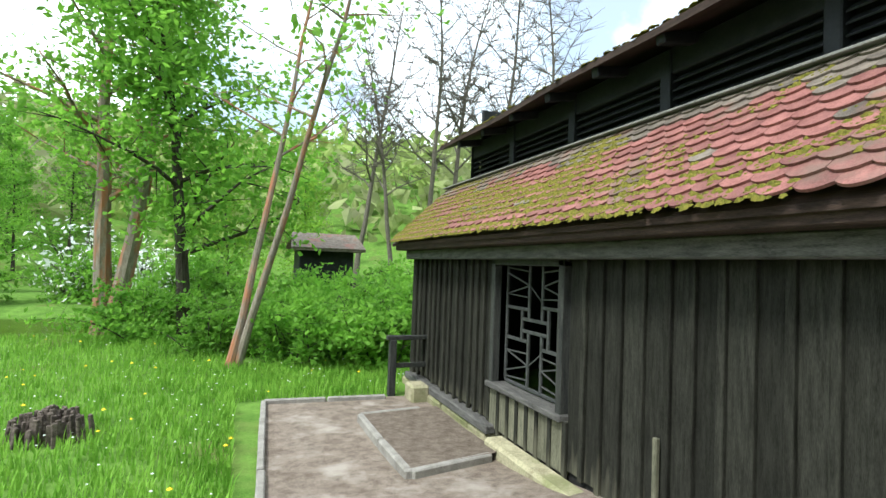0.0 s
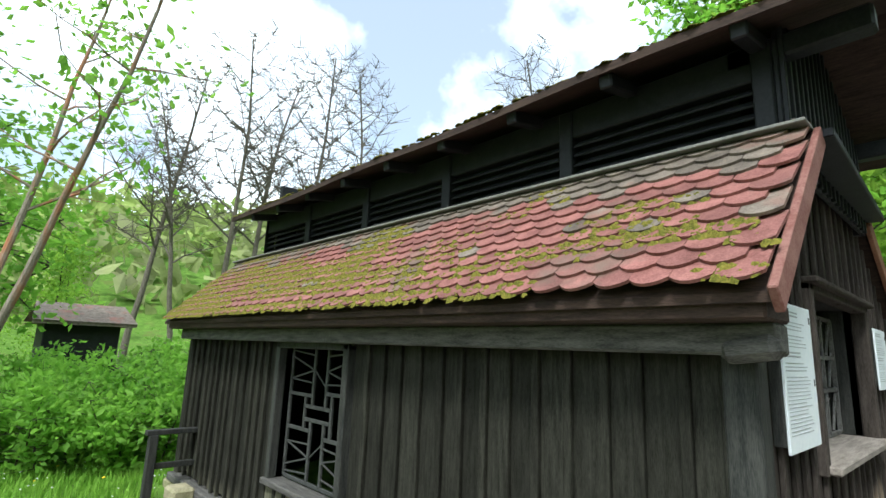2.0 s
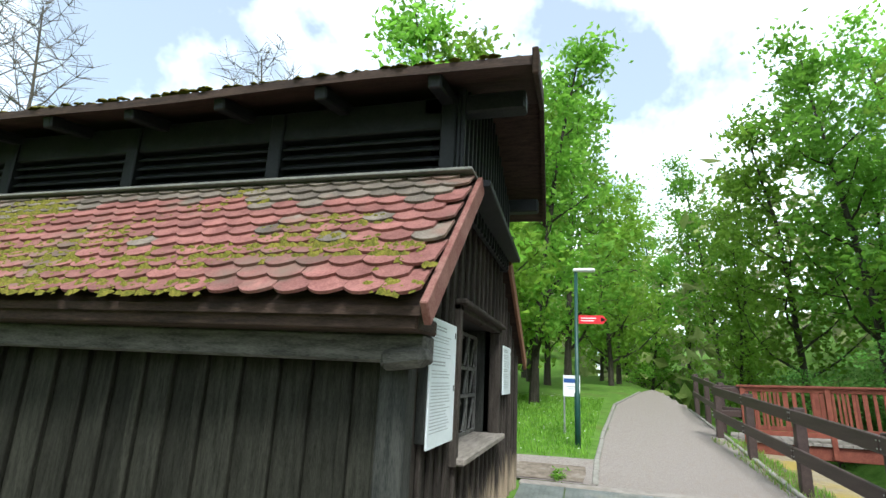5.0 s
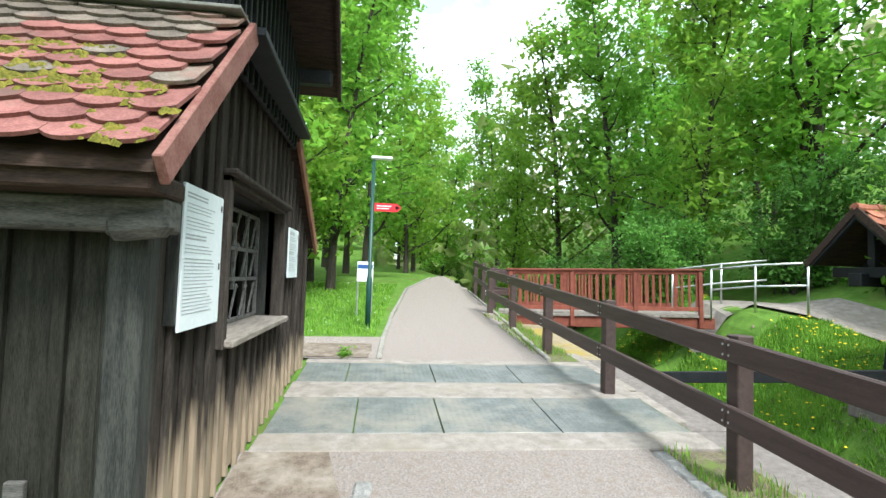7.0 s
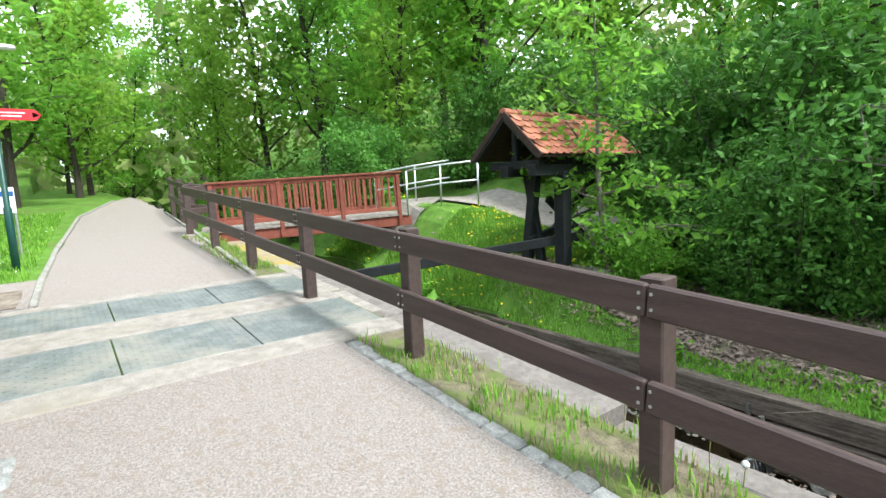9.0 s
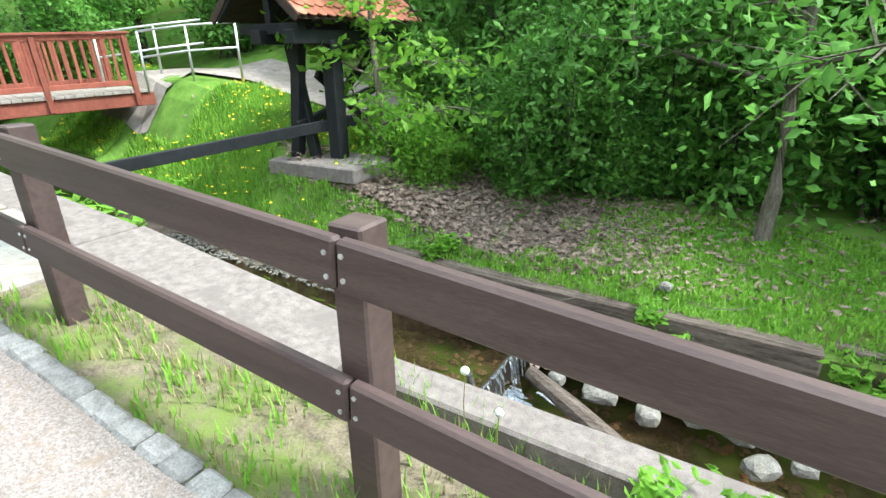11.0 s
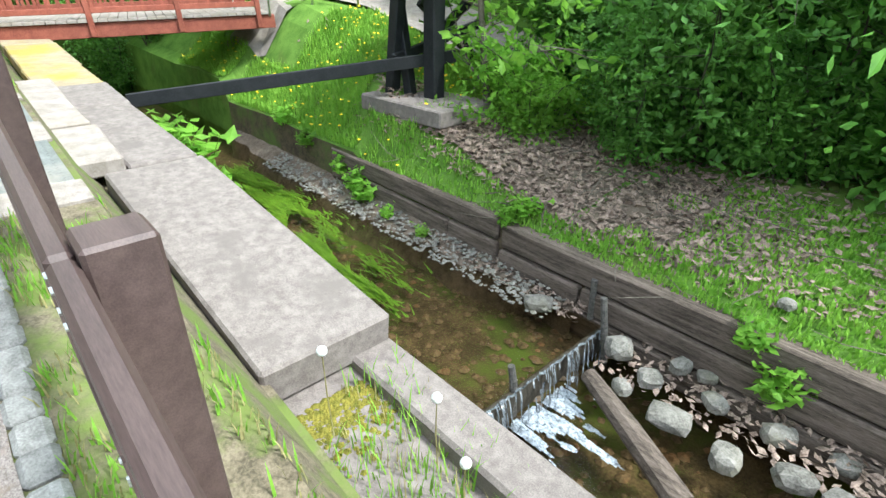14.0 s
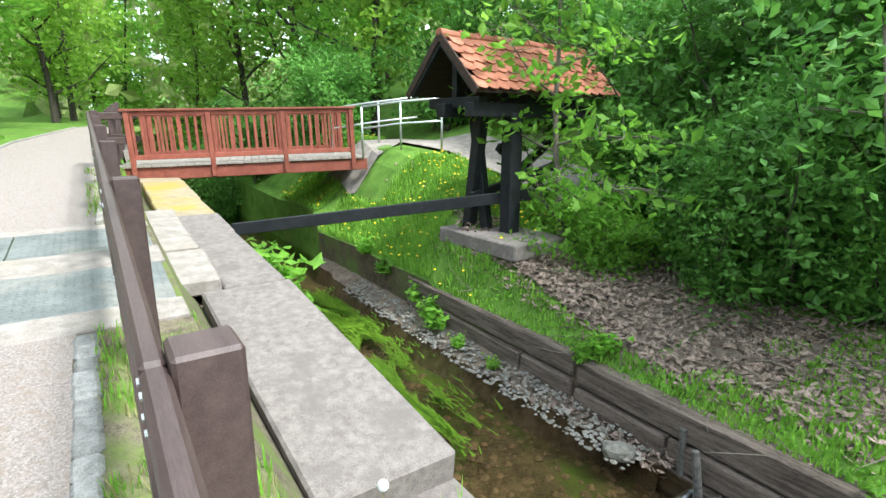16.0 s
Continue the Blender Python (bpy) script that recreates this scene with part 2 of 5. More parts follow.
M_PETAL = mat("white_petal", (0.72, 0.74, 0.72), (0.82, 0.83, 0.8), scale=6, rough=0.8, bump=0, leafy=0.3)
# indoor shade put into the colour, for what shows through openings and gaps
M_SHADEIN = mat("shaded_interior", (0.012, 0.011, 0.01), (0.03, 0.028, 0.025), scale=4, rough=0.9, bump=0.3)
M_FOAM = mat("white_water", (0.07, 0.085, 0.1), (0.46, 0.5, 0.54), scale=24, fine=60, stretch=(1, 1, 0.3), rough=0.3, bump=0.8)
M_FALL = mat("falling_water_sheet", (0.02, 0.022, 0.025), (0.2, 0.22, 0.24), scale=9, fine=60, stretch=(0.5, 2, 0.2), rough=0.12, bump=0.4, spec=0.6)
M_ALGAE = mat("green_water_weed", (0.07, 0.17, 0.015), (0.18, 0.38, 0.04), scale=6, fine=40, stretch=(0.4, 2, 1), rough=0.5, bump=0.2)


def water_mat():
    m = bpy.data.materials.new("shallow_water")
    m.use_nodes = True
    N, L = m.node_tree.nodes, m.node_tree.links
    N.remove(N["Principled BSDF"])
    gl, tr, mx, fr = (N.new("ShaderNodeBsdf" + k) if k in ("Glossy", "Transparent") else N.new("ShaderNode" + k) for k in ("Glossy", "Transparent", "MixShader", "Fresnel"))
    fr.inputs["IOR"].default_value = 1.33
    gl.inputs["Roughness"].default_value = 0.06
    tr.inputs["Color"].default_value = (0.82, 0.76, 0.62, 1)
    n = N.new("ShaderNodeTexNoise")
    n.inputs["Scale"].default_value, n.inputs["Detail"].default_value = 7, 4
    g = N.new("ShaderNodeNewGeometry")
    b = N.new("ShaderNodeBump")
    b.inputs["Strength"].default_value, b.inputs["Distance"].default_value = 0.35, 0.03
    L.new(g.outputs["Position"], n.inputs["Vector"])
    L.new(n.outputs["Fac"], b.inputs["Height"])
    L.new(b.outputs[0], gl.inputs["Normal"])
    L.new(b.outputs[0], fr.inputs["Normal"])
    L.new(fr.outputs[0], mx.inputs[0])
    L.new(tr.outputs[0], mx.inputs[1])
    L.new(gl.outputs[0], mx.inputs[2])
    L.new(mx.outputs[0], N["Material Output"].inputs["Surface"])
    return m


M_WATER = water_mat()


# ---------------------------------------------------------------- mesh tools
class MB:
    """Collects verts and faces of one mesh."""

    def __init__(self):
        self.v, self.f = [], []

    def add(self, verts, faces, m=None):
        n = len(self.v)
        self.v += [tuple(m @ Vector(p)) for p in verts] if m is not None else [tuple(p) for p in verts]
        self.f += [tuple(i + n for i in f) for f in faces]
        return self

    def box(self, x0, x1, y0, y1, z0, z1, c=0.006, m=None):
        """A chamfered box."""
        lo, hi = (x0, y0, z0), (x1, y1, z1)
        c = min(c, *(0.45 * (hi[i] - lo[i]) for i in range(3)))
        verts, idx = [], {}
        for k in range(8):
            s = (k & 1, k >> 1 & 1, k >> 2 & 1)
            for a in range(3):
                p = [hi[i] if s[i] else lo[i] for i in range(3)]
                for i in range(3):
                    if i != a:
                        p[i] += -c if s[i] else c
                idx[k, a] = len(verts)
                verts.append(p)
        faces = []
        for a in range(3):
            b, d = (a + 1) % 3, (a + 2) % 3
            for s in (0, 1):
                q = [idx[(s << a) | (i << b) | (j << d), a] for i, j in ((0, 0), (1, 0), (1, 1), (0, 1))]
                faces.append(q if s else q[::-1])
            for i, j in ((0, 0), (1, 0), (1, 1), (0, 1)):
                k0 = (i << b) | (j << d)
                k1 = k0 | (1 << a)
                q = [idx[k0, b], idx[k1, b], idx[k1, d], idx[k0, d]]
                faces.append(q if (i == j) else q[::-1])
        for k in range(8):
            q = [idx[k, 0], idx[k, 1], idx[k, 2]]
            faces.append(q if bin(k).count("1") % 2 else q[::-1])
        return self.add(verts, faces, m)

    def beam(self, a, b, w, h, c=0.006):
        """A chamfered bar of width w and height h from a to b."""
        a, b = Vector(a), Vector(b)
        d = b - a
        m = d.to_track_quat("Y", "Z").to_matrix().to_4x4()
        m.translation = a
        return self.box(-w / 2, w / 2, 0, d.length, -h / 2, h / 2, c, m)

    def tube(self, pts, radii, n=8):
        """A tapered tube along points."""
        rings = []
        for i, p in enumerate(pts):
            d = (Vector(pts[min(i + 1, len(pts) - 1)]) - Vector(pts[max(i - 1, 0)])).normalized()
            q = d.to_track_quat("Z", "Y")
            rings.append([Vector(p) + q @ Vector((math.cos(2 * math.pi * k / n) * radii[i], math.sin(2 * math.pi * k / n) * radii[i], 0)) for k in range(n)])
        verts = [v for r in rings for v in r]
        faces = [(i * n + k, i * n + (k + 1) % n, (i + 1) * n + (k + 1) % n, (i + 1) * n + k) for i in range(len(pts) - 1) for k in range(n)]
        faces += [tuple(range(n))[::-1], tuple(range((len(pts) - 1) * n, len(pts) * n))]
        return self.add(verts, faces)

    def mesh(self, name, material, smooth=False):
        me = bpy.data.meshes.new(name)
        me.from_pydata(self.v, [], self.f)
        me.materials.append(material)
        if smooth:
            me.polygons.foreach_set("use_smooth", [True] * len(me.polygons))
        me.update()
        return me

    def ob(self, name, material, parent=None, smooth=False):
        o = new(name, self.mesh(name, material, smooth))
        if parent:
            o.parent = parent
        return o


def thing(name, x, y, z, label, category, group="", kind=""):
    o = new(name)
    o.location = (x, y, z)
    o.empty_display_size = 0.1
    return tagged(o, label, category, group, kind)


def sm(a, b, x):
    t = min(1, max(0, (x - a) / (b - a)))
    return t * t * (3 - 2 * t)


WATER_UP, WATER_LOW = -1.58, -1.85
Y_L, Y_R = -4.66, -7.18


def slope(x):
    """Height of the rising path."""
    return 0.01 + 0.062 * x if x < 20 else 1.25 + 0.03 * (x - 20) if x < 60 else 2.45


def height(x, y):
    g = slope(max(x, -10))
    n = 0.05 * noise.noise(Vector((x * 0.5, y * 0.5, 3)))
    if y > -0.2:
        w = sm(0, 4.2, y) * sm(5, 0.5, x)
        z = g * (1 - w) - 0.42 * w
        if y > 8:
            z += 0.02 * n * (y - 8)
        d = math.hypot((x + 11) / 6.5, (y - 16.5) / 3.6)
        z -= 0.5 * sm(1.25, 0.8, d)
        r = math.hypot(x, y)
        if r > 30:
            z += 0.3 * (r - 30) * sm(30, 60, r) * sm(-20, 30, y) if r < 110 else 24 * sm(-20, 30, y)
        return z + n * sm(6.5, 10, math.hypot(x + 1, y - 1))
    if y > -3.7:
        return g
    if y > -3.95:
        return g - 0.36 * sm(-3.7, -3.92, y) - 0.05
    if y > Y_L + 0.01:
        return g - 0.9
    if y > Y_R - 0.01:
        return -1.86 + 0.06 * noise.noise(Vector((x, y * 1.5, 1))) - (0.28 if x < -0.1 else 0)
    z = min(0.95, max(-0.9, -0.1 + 0.25 * (x - 4)))
    if x > 12:
        z += 0.05 * (x - 12)
    z += 0.12 * (Y_R - 0.2 - y) * sm(4, 0, x) if y > -9.5 else 0.29 * sm(4, 0, x)
    if x > 4.2:
        w = sm(-7.8 - 1.1 * sm(4.2, 6, x), Y_R, y)
        z = z * (1 - w) - (0.9 if x < 9 else 0.5) * w
    elif y > -7.7:
        w = sm(-7.6, Y_R, y)
        z = z * (1 - w) - 1.05 * w
    if y < -10.5:
        z += 0.33 * min(-10.5 - y, 40)
    return z + 1.4 * n


def grid_lines(lo, hi, fine_lo, fine_hi, step, extra=()):
    out, x, s = [], fine_lo, step
    while x > lo:
        out.append(x)
        x -= s
        s *= 1.35
    out.append(lo)
    x = fine_lo + step
    while x < fine_hi:
        out.append(x)
        x += step
    s = step
    while x < hi:
        out.append(x)
        x += s
        s *= 1.35
    out.append(hi)
    return sorted(set(round(v, 3) for v in (*out, *extra)))


def build_ground():
    ys = [v for v in grid_lines(-260, 260, -12, 12, 0.3, (Y_L + 0.02, Y_L - 0.01, Y_R, Y_R - 0.02, -3.69, -3.71, -3.94, -3.96)) if not (abs(v - Y_L) < 0.09 and v not in (Y_L + 0.02, Y_L - 0.01))]
    xs = grid_lines(-260, 260, -8, 14, 0.3, (-0.09, -0.11))
    b = MB()
    b.v = [(x, y, height(x, y)) for y in ys for x in xs]
    n = len(xs)
    b.f = [(j * n + i, j * n + i + 1, (j + 1) * n + i + 1, (j + 1) * n + i) for j in range(len(ys) - 1) for i in range(n - 1)]
    g = b.ob("ground", M_GRASSGROUND, smooth=False)
    g.data.materials.append(M_BED)
    g.data.materials.append(M_VERGE)
    for p in g.data.polygons:
        if Y_R - 0.03 < p.center.y < Y_L + 0.03 and p.center.z < -1.35:
            p.material_index = 1
        elif -3.97 < p.center.y < -3.02 and -6 < p.center.x < 9:
            p.material_index = 2
    return tagged(g, "grassy ground with a stream channel and wooded slope", "ground", kind="structure")


def patch_strip(name, sections, material, lift=0.02, across=6, label="", category="path", kind="structure"):
    """A sheet on the ground between pairs of edge points (x0, y0, x1, y1)."""
    b = MB()
    rows = []
    for a, c in zip(sections, sections[1:]):
        k = max(1, int(math.hypot(c[0] - a[0], c[1] - a[1]) / 0.4))
        rows += [[a[i] + (c[i] - a[i]) * j / k for i in range(4)] for j in range(k)]
    rows.append(sections[-1])
    for r in rows:
        for j in range(across + 1):
            t = j / across
            x, y = r[0] + (r[2] - r[0]) * t, r[1] + (r[3] - r[1]) * t
            e = 0.03 * noise.noise(Vector((x * 2, y * 2, 0))) if j in (0, across) else 0
            b.v.append((x + e, y + e, max(height(x, y), height(x, y + 0.2), height(x, y - 0.2) if y > -3.3 else -9) + lift))
    n = across + 1
    b.f = [(i * n + j, (i + 1) * n + j, (i + 1) * n + j + 1, i * n + j + 1) for i in range(len(rows) - 1) for j in range(across)]
    return tagged(b.ob(name, material), label, category, kind=kind)


build_ground()
pathway = patch_strip("path", [(-14, -3.05, -14, 0.6), (-4, -3.05, -4, 0.6), (-0.2, -3.05, -0.2, 0.0), (0.3, -3.05, 0.3, -0.02), (1.7, -3.05, 1.7, -0.02)], M_GRAVEL, label="pale fine gravel footpath in front of the hut")
patch_strip("path_far", [(4.5, -3.2, 4.5, -0.9), (6, -3.25, 6, -1.0), (8.9, -3.44, 8.9, -1.25), (14.4, -3.7, 14.4, -1.75), (20, -4.6, 20, -3.0), (30, -6.6, 30, -5.3), (45, -8, 45, -6.8)], M_GRAVEL, label="gravel footpath winding into the wood")
patch_strip("path_beside_hut", [(-2.6, 0.3, 0.0, 0.3), (-2.42, 3.5, -0.02, 3.5), (-2.22, 6.4, -0.02, 6.4)], M_TRODDEN, label="worn gravel yard beside the hut wall")
patch_strip("path_side", [(4.55, -0.95, 6.1, -0.95), (4.6, 0.6, 6.0, 0.6), (4.9, 4, 6.1, 4)], M_GRAVEL, lift=0.03, label="narrow gravel path beside the hut")
patch_strip("path_meadow", [(8.45, -7.95, 10.1, -7.75), (8.2, -9.0, 9.9, -9.9), (7.4, -9.7, 8.2, -11.0), (5.8, -9.9, 6.2, -11.4), (3.5, -10.0, 3.5, -11.5)], M_CONC, lift=0.07, label="pale paved path behind the meadow")

patch_strip("trodden_soil", [(0.1, -0.72, 0.1, -0.04), (0.8, -0.8, 0.8, -0.04), (1.66, -0.62, 1.66, -0.04)], M_TRODDEN, lift=0.027, label="trodden brown soil along the hut gable", category="soil")
patch_strip("trodden_corner", [(4.62, -0.8, 4.62, 0.3), (5.5, -0.85, 5.5, 0.1)], M_TRODDEN, lift=0.04, across=4, label="bare soil at the hut corner", category="soil")


def build_pond():
    b = MB()
    n = 40
    b.v = [(-11 + 7.6 * math.cos(2 * math.pi * k / n), 16.5 + 4.2 * math.sin(2 * math.pi * k / n), -0.68) for k in range(n)]
    b.f = [tuple(range(n))]
    tagged(b.ob("water_pond", M_WATER), "still dark pond behind the meadow trees", "pond", kind="structure")


build_pond()

# ---------------------------------------------------------------- the hut
HX, HY = 4.2, 7.07          # width of the gable, length of the long wall
CX0, CX1 = 0.65, 2.9        # the raised middle part
CY0, CY1 = -0.08, 6.5
LOWZ, MIDZ, EAVZ = 1.74, 2.78, 3.29


def roof_z(x):
    """Underside of the lower roof across the gable."""
    if x < CX0:
        return 1.78 + (x + 0.36) * (2.74 - 1.78) / (CX0 + 0.36)
    if x > CX1:
        return 2.74 + (x - CX1) * (1.74 - 2.74) / (4.42 - CX1)
    return 2.74


def build_hut():
    hut = thing("hut", 0, 0, 0, "dark timber hut with a tiled lower roof and louvred upper storey", "hut")
    # backing walls with openings, coloured near-black for the shade indoors
    t = 0.08
    w = MB()
    for y0, y1, z0, z1 in ((0.1, 3.1, -0.45, 1.7), (4.28, HY, -0.35, 1.7), (3.1, 4.28, -0.45, 0.2), (3.1, 4.28, 1.54, 1.7)):
        w.box(0.03, 0.03 + t, y0, y1, z0, z1, 0.002)
    ww = w.ob("wall_west", M_SHADEIN, hut)
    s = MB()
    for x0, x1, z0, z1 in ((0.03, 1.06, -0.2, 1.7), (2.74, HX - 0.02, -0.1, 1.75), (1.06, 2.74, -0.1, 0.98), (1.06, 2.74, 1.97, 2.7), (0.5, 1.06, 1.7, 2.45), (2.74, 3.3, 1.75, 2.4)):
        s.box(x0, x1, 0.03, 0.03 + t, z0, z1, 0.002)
    sw = s.ob("wall_south", M_SHADEIN, hut)
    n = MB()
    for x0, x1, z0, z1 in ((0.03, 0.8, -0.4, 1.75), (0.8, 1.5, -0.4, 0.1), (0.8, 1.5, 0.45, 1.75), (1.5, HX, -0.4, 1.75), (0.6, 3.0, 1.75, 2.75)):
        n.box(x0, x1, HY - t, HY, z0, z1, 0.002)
    n.ob("wall_north", M_SHADEIN, hut)
    MB().box(HX - t, HX, 0.1, HY - 0.1, -0.3, 1.75, 0.002).ob("wall_east", M_WOOD, hut)
    MB().box(0.1, HX - 0.1, 0.1, HY - 0.1, -0.5, -0.4, 0.002).ob("floor_inside", M_SOIL, hut)

    # west boards and battens
    rnd = random.Random(3)
    y = 0.09
    while y < HY - 0.05:
        wd = min(rnd.uniform(0.17, 0.23), HY - y)
        z0 = (-0.22 if y < 4.3 else -0.16) + rnd.uniform(-0.03, 0.02)
        under = 3.02 < y + wd / 2 < 4.34
        spans = ((z0, 1.72),)
        if under:
            spans = ((-0.24, 0.2), (1.54, 1.72))
        for a, c in spans:
            MB().box(0.0 - (0.02 if under else 0), 0.028, y, y + wd - 0.006, a, c, 0.004).ob("board", M_GREYBOARD if under and a < 0 else M_WEST, ww)
            if not under or a < 0:
                k = rnd.uniform(-0.008, 0.008)
                MB().box(-0.036, 0.0, y - 0.028 + k, y + 0.024 + k, a - rnd.uniform(0, 0.05), c, 0.005).ob("batten", M_WEST, ww)
        y += wd
    # short loose battens leaning at the foot
    MB().box(-0.06, -0.03, 1.93, 1.97, -0.2, 0.4, 0.004).ob("batten", M_GREYBOARD, ww)
    MB().box(-0.06, -0.03, 0.33, 0.4, -0.2, 0.62, 0.004).ob("batten", M_GREYWOOD, ww)
    f = MB()
    for a in ((1.3, 1.36), (1.62, 1.68)):
        f.box(-0.09, 0.0, a[0], a[1], -0.3, 0.12, 0.004)
    f.box(-0.1, 0, 1.3, 1.68, 0.08, 0.13, 0.004)
    f.ob("hatch_frame", M_WOOD, ww)
    # corner posts, sill, plate
    MB().box(-0.045, 0.09, -0.045, 0.1, -0.3, 1.78, 0.012).ob("corner_post", M_WOOD, hut)
    MB().box(-0.045, 0.1, HY - 0.1, HY + 0.04, -0.25, 1.78, 0.012).ob("corner_post", M_WEST, hut)
    MB().box(-0.12, 0.1, 4.25, HY + 0.05, -0.3, -0.2, 0.015).ob("sill_beam", M_GREYWOOD, hut)
    p = MB()
    p.box(-0.17, -0.02, -0.16, HY + 0.05, 1.56, 1.69, 0.012)
    p.ob("wall_plate", M_GREYWOOD, hut)
    MB().box(-0.33, -0.02, -0.17, HY + 0.1, 1.69, 1.765, 0.01).ob("eave_board", M_EAVE, hut)
    # carved beam end below the near eave
    MB().beam((-0.15, -0.17, 1.60), (-0.13, 0.05, 1.57), 0.12, 0.1, 0.03).ob("beam_end", M_GREYWOOD, hut)

    # west window with frame and iron grille
    win = thing("window", 0, 3.69, 0.9, "", "")
    win.parent = hut
    fr = MB()
    for y0, y1, z0, z1 in ((3.02, 3.1, 0.2, 1.56), (4.28, 4.36, 0.2, 1.56), (3.02, 4.36, 1.5, 1.58)):
        fr.box(-0.05, 0.14, y0 - 3.69, y1 - 3.69, z0 - 0.9, z1 - 0.9, 0.008)
    fr.ob("frame", M_WOOD, win)
    MB().box(-0.08, 0.12, -0.7, 0.7, -0.71, -0.65, 0.01).ob("sill", M_GREYWOOD, win)
    g = MB()
    H, Wd = 0.62, 0.56
    bars = [((-Wd, -H), (-Wd, H)), ((Wd, -H), (Wd, H)), ((-Wd, H), (Wd, H)), ((-Wd, -H), (Wd, -H))]
    # two stems above, mirrored below, round a small ladder of boxes
    for sg in (1, -1):
        bars += [((0.11, 0.06 * sg), (0.11, H * sg)), ((-0.13, 0.06 * sg), (-0.13, H * sg)), ((-Wd, 0.2 * sg), (-0.13, 0.2 * sg)), ((0.11, 0.16 * sg), (Wd, 0.16 * sg)), ((-0.24, 0.06 * sg), (0.24, 0.06 * sg)),
                 ((-0.24, 0.2 * sg), (-0.24, 0)), ((0.24, 0.16 * sg), (0.24, 0))]
    for a, c in bars:
        g.beam((0.1, a[0], a[1]), (0.1, c[0], c[1]), 0.024, 0.032, 0.003)
    for sg in (1, -1):
        for side, x0 in ((1, 0.11), (-1, -0.13)):
            for z0, z1 in ((0.4, 0.52), (0.4, 0.3), (0.28, 0.3), (0.54, 0.58)):
                g.beam((0.1, x0, z0 * sg), (0.1, Wd * side, z1 * sg), 0.013, 0.016, 0.002)
        g.beam((0.105, -0.13, 0.24 * sg), (0.105, 0.11, 0.4 * sg), 0.012, 0.014, 0.002)
    g.ob("grille", M_IRON, win)

    # south gable boards and battens
    x = 0.1
    while x < HX - 0.02:
        wd = min(rnd.uniform(0.17, 0.22), HX - x)
        xm = x + wd / 2
        top = roof_z(xm) - 0.03
        z0 = slope(xm) + rnd.uniform(-0.02, 0.05)
        spans = ((z0, top),)
        if 1.0 < xm < 2.8:
            spans = ((z0, 0.98), (1.98, top))
        for a, c in spans:
            MB().box(x, x + wd - 0.006, 0.0, 0.028, a, c, 0.004).ob("board", M_GABLE, sw)
            k = rnd.uniform(-0.006, 0.006)
            MB().box(x - 0.025 + k, x + 0.02 + k, -0.028, 0.0, a - rnd.uniform(0, 0.04), c, 0.005).ob("batten", M_GABLE, sw)
        x += wd
    MB().box(HX - 0.05, HX + 0.04, -0.04, 0.08, 0.2, 1.8, 0.01).ob("corner_post", M_GABLE, hut)
    # recessed window of the gable
    win = thing("window", 1.9, 0, 1.47, "", "")
    win.parent = hut
    fr = MB()
    for x0, x1, z0, z1 in ((-0.9, -0.83, -0.52, 0.56), (0.83, 0.9, -0.52, 0.56), (-0.9, 0.9, 0.48, 0.55)):
        fr.box(x0, x1, -0.045, 0.06, z0, z1, 0.008)
    fr.box(-0.92, 0.92, -0.09, 0.05, 0.52, 0.56, 0.01)
    fr.ob("frame", M_GABLE, win)
    MB().box(-0.88, 0.88, -0.1, 0.34, -0.51, -0.46, 0.01).ob("sill", M_SILL, win)
    rv = MB()
    rv.box(0.84, 0.87, 0.06, 0.36, -0.46, 0.5, 0.003).box(-0.87, -0.84, 0.06, 0.36, -0.46, 0.5, 0.003).box(-0.84, 0.84, 0.06, 0.36, 0.5, 0.53, 0.003)
    rv.ob("reveal", M_WOOD, win)
    g = MB()
    for a, c in (((-0.82, -0.44), (0.82, -0.44)), ((-0.82, 0.42), (0.82, 0.42)), ((-0.82, -0.44), (-0.82, 0.42)), ((0.82, -0.44), (0.82, 0.42)), ((-0.3, -0.44), (-0.3, 0.42)), ((0.1, -0.2), (0.1, 0.3)),
                 ((-0.15, -0.2), (-0.15, 0.3)), ((-0.15, 0.3), (0.1, 0.3)), ((-0.82, 0.12), (0.82, 0.12)), ((-0.82, -0.12), (0.82, -0.12)), ((0.45, -0.44), (0.45, 0.42))):
        g.beam((a[0], 0.2, a[1]), (c[0], 0.2, c[1]), 0.022, 0.03, 0.003)
    for k in range(6):
        x0 = -0.75 + k * 0.27
        for dz in (-0.42, -0.1, 0.14):
            g.beam((x0, 0.2, dz), (x0 + 0.14, 0.2, dz + 0.24), 0.016, 0.02, 0.002)
            g.tube([(x0 + 0.14, 0.19, dz + 0.24), (x0 + 0.1, 0.19, dz + 0.26), (x0 + 0.07, 0.19, dz + 0.22)], [0.012, 0.01, 0.006], 5)
    # iron coloured lighter here for the light that falls on it
    g.ob("grille", M_GRILLELIT, win)

    # lower roof decks
    L = HY + 0.2
    d = MB()
    d.add([(-0.36, -0.2, 1.79), (CX0 + 0.02, -0.2, 2.75), (CX0 + 0.02, L, 2.75), (-0.36, L, 1.79), (-0.36, -0.2, 1.75), (CX0 + 0.02, -0.2, 2.7), (CX0 + 0.02, L, 2.7), (-0.36, L, 1.75)],
          [(0, 1, 2, 3), (7, 6, 5, 4), (0, 4, 5, 1), (3, 2, 6, 7), (0, 3, 7, 4)])
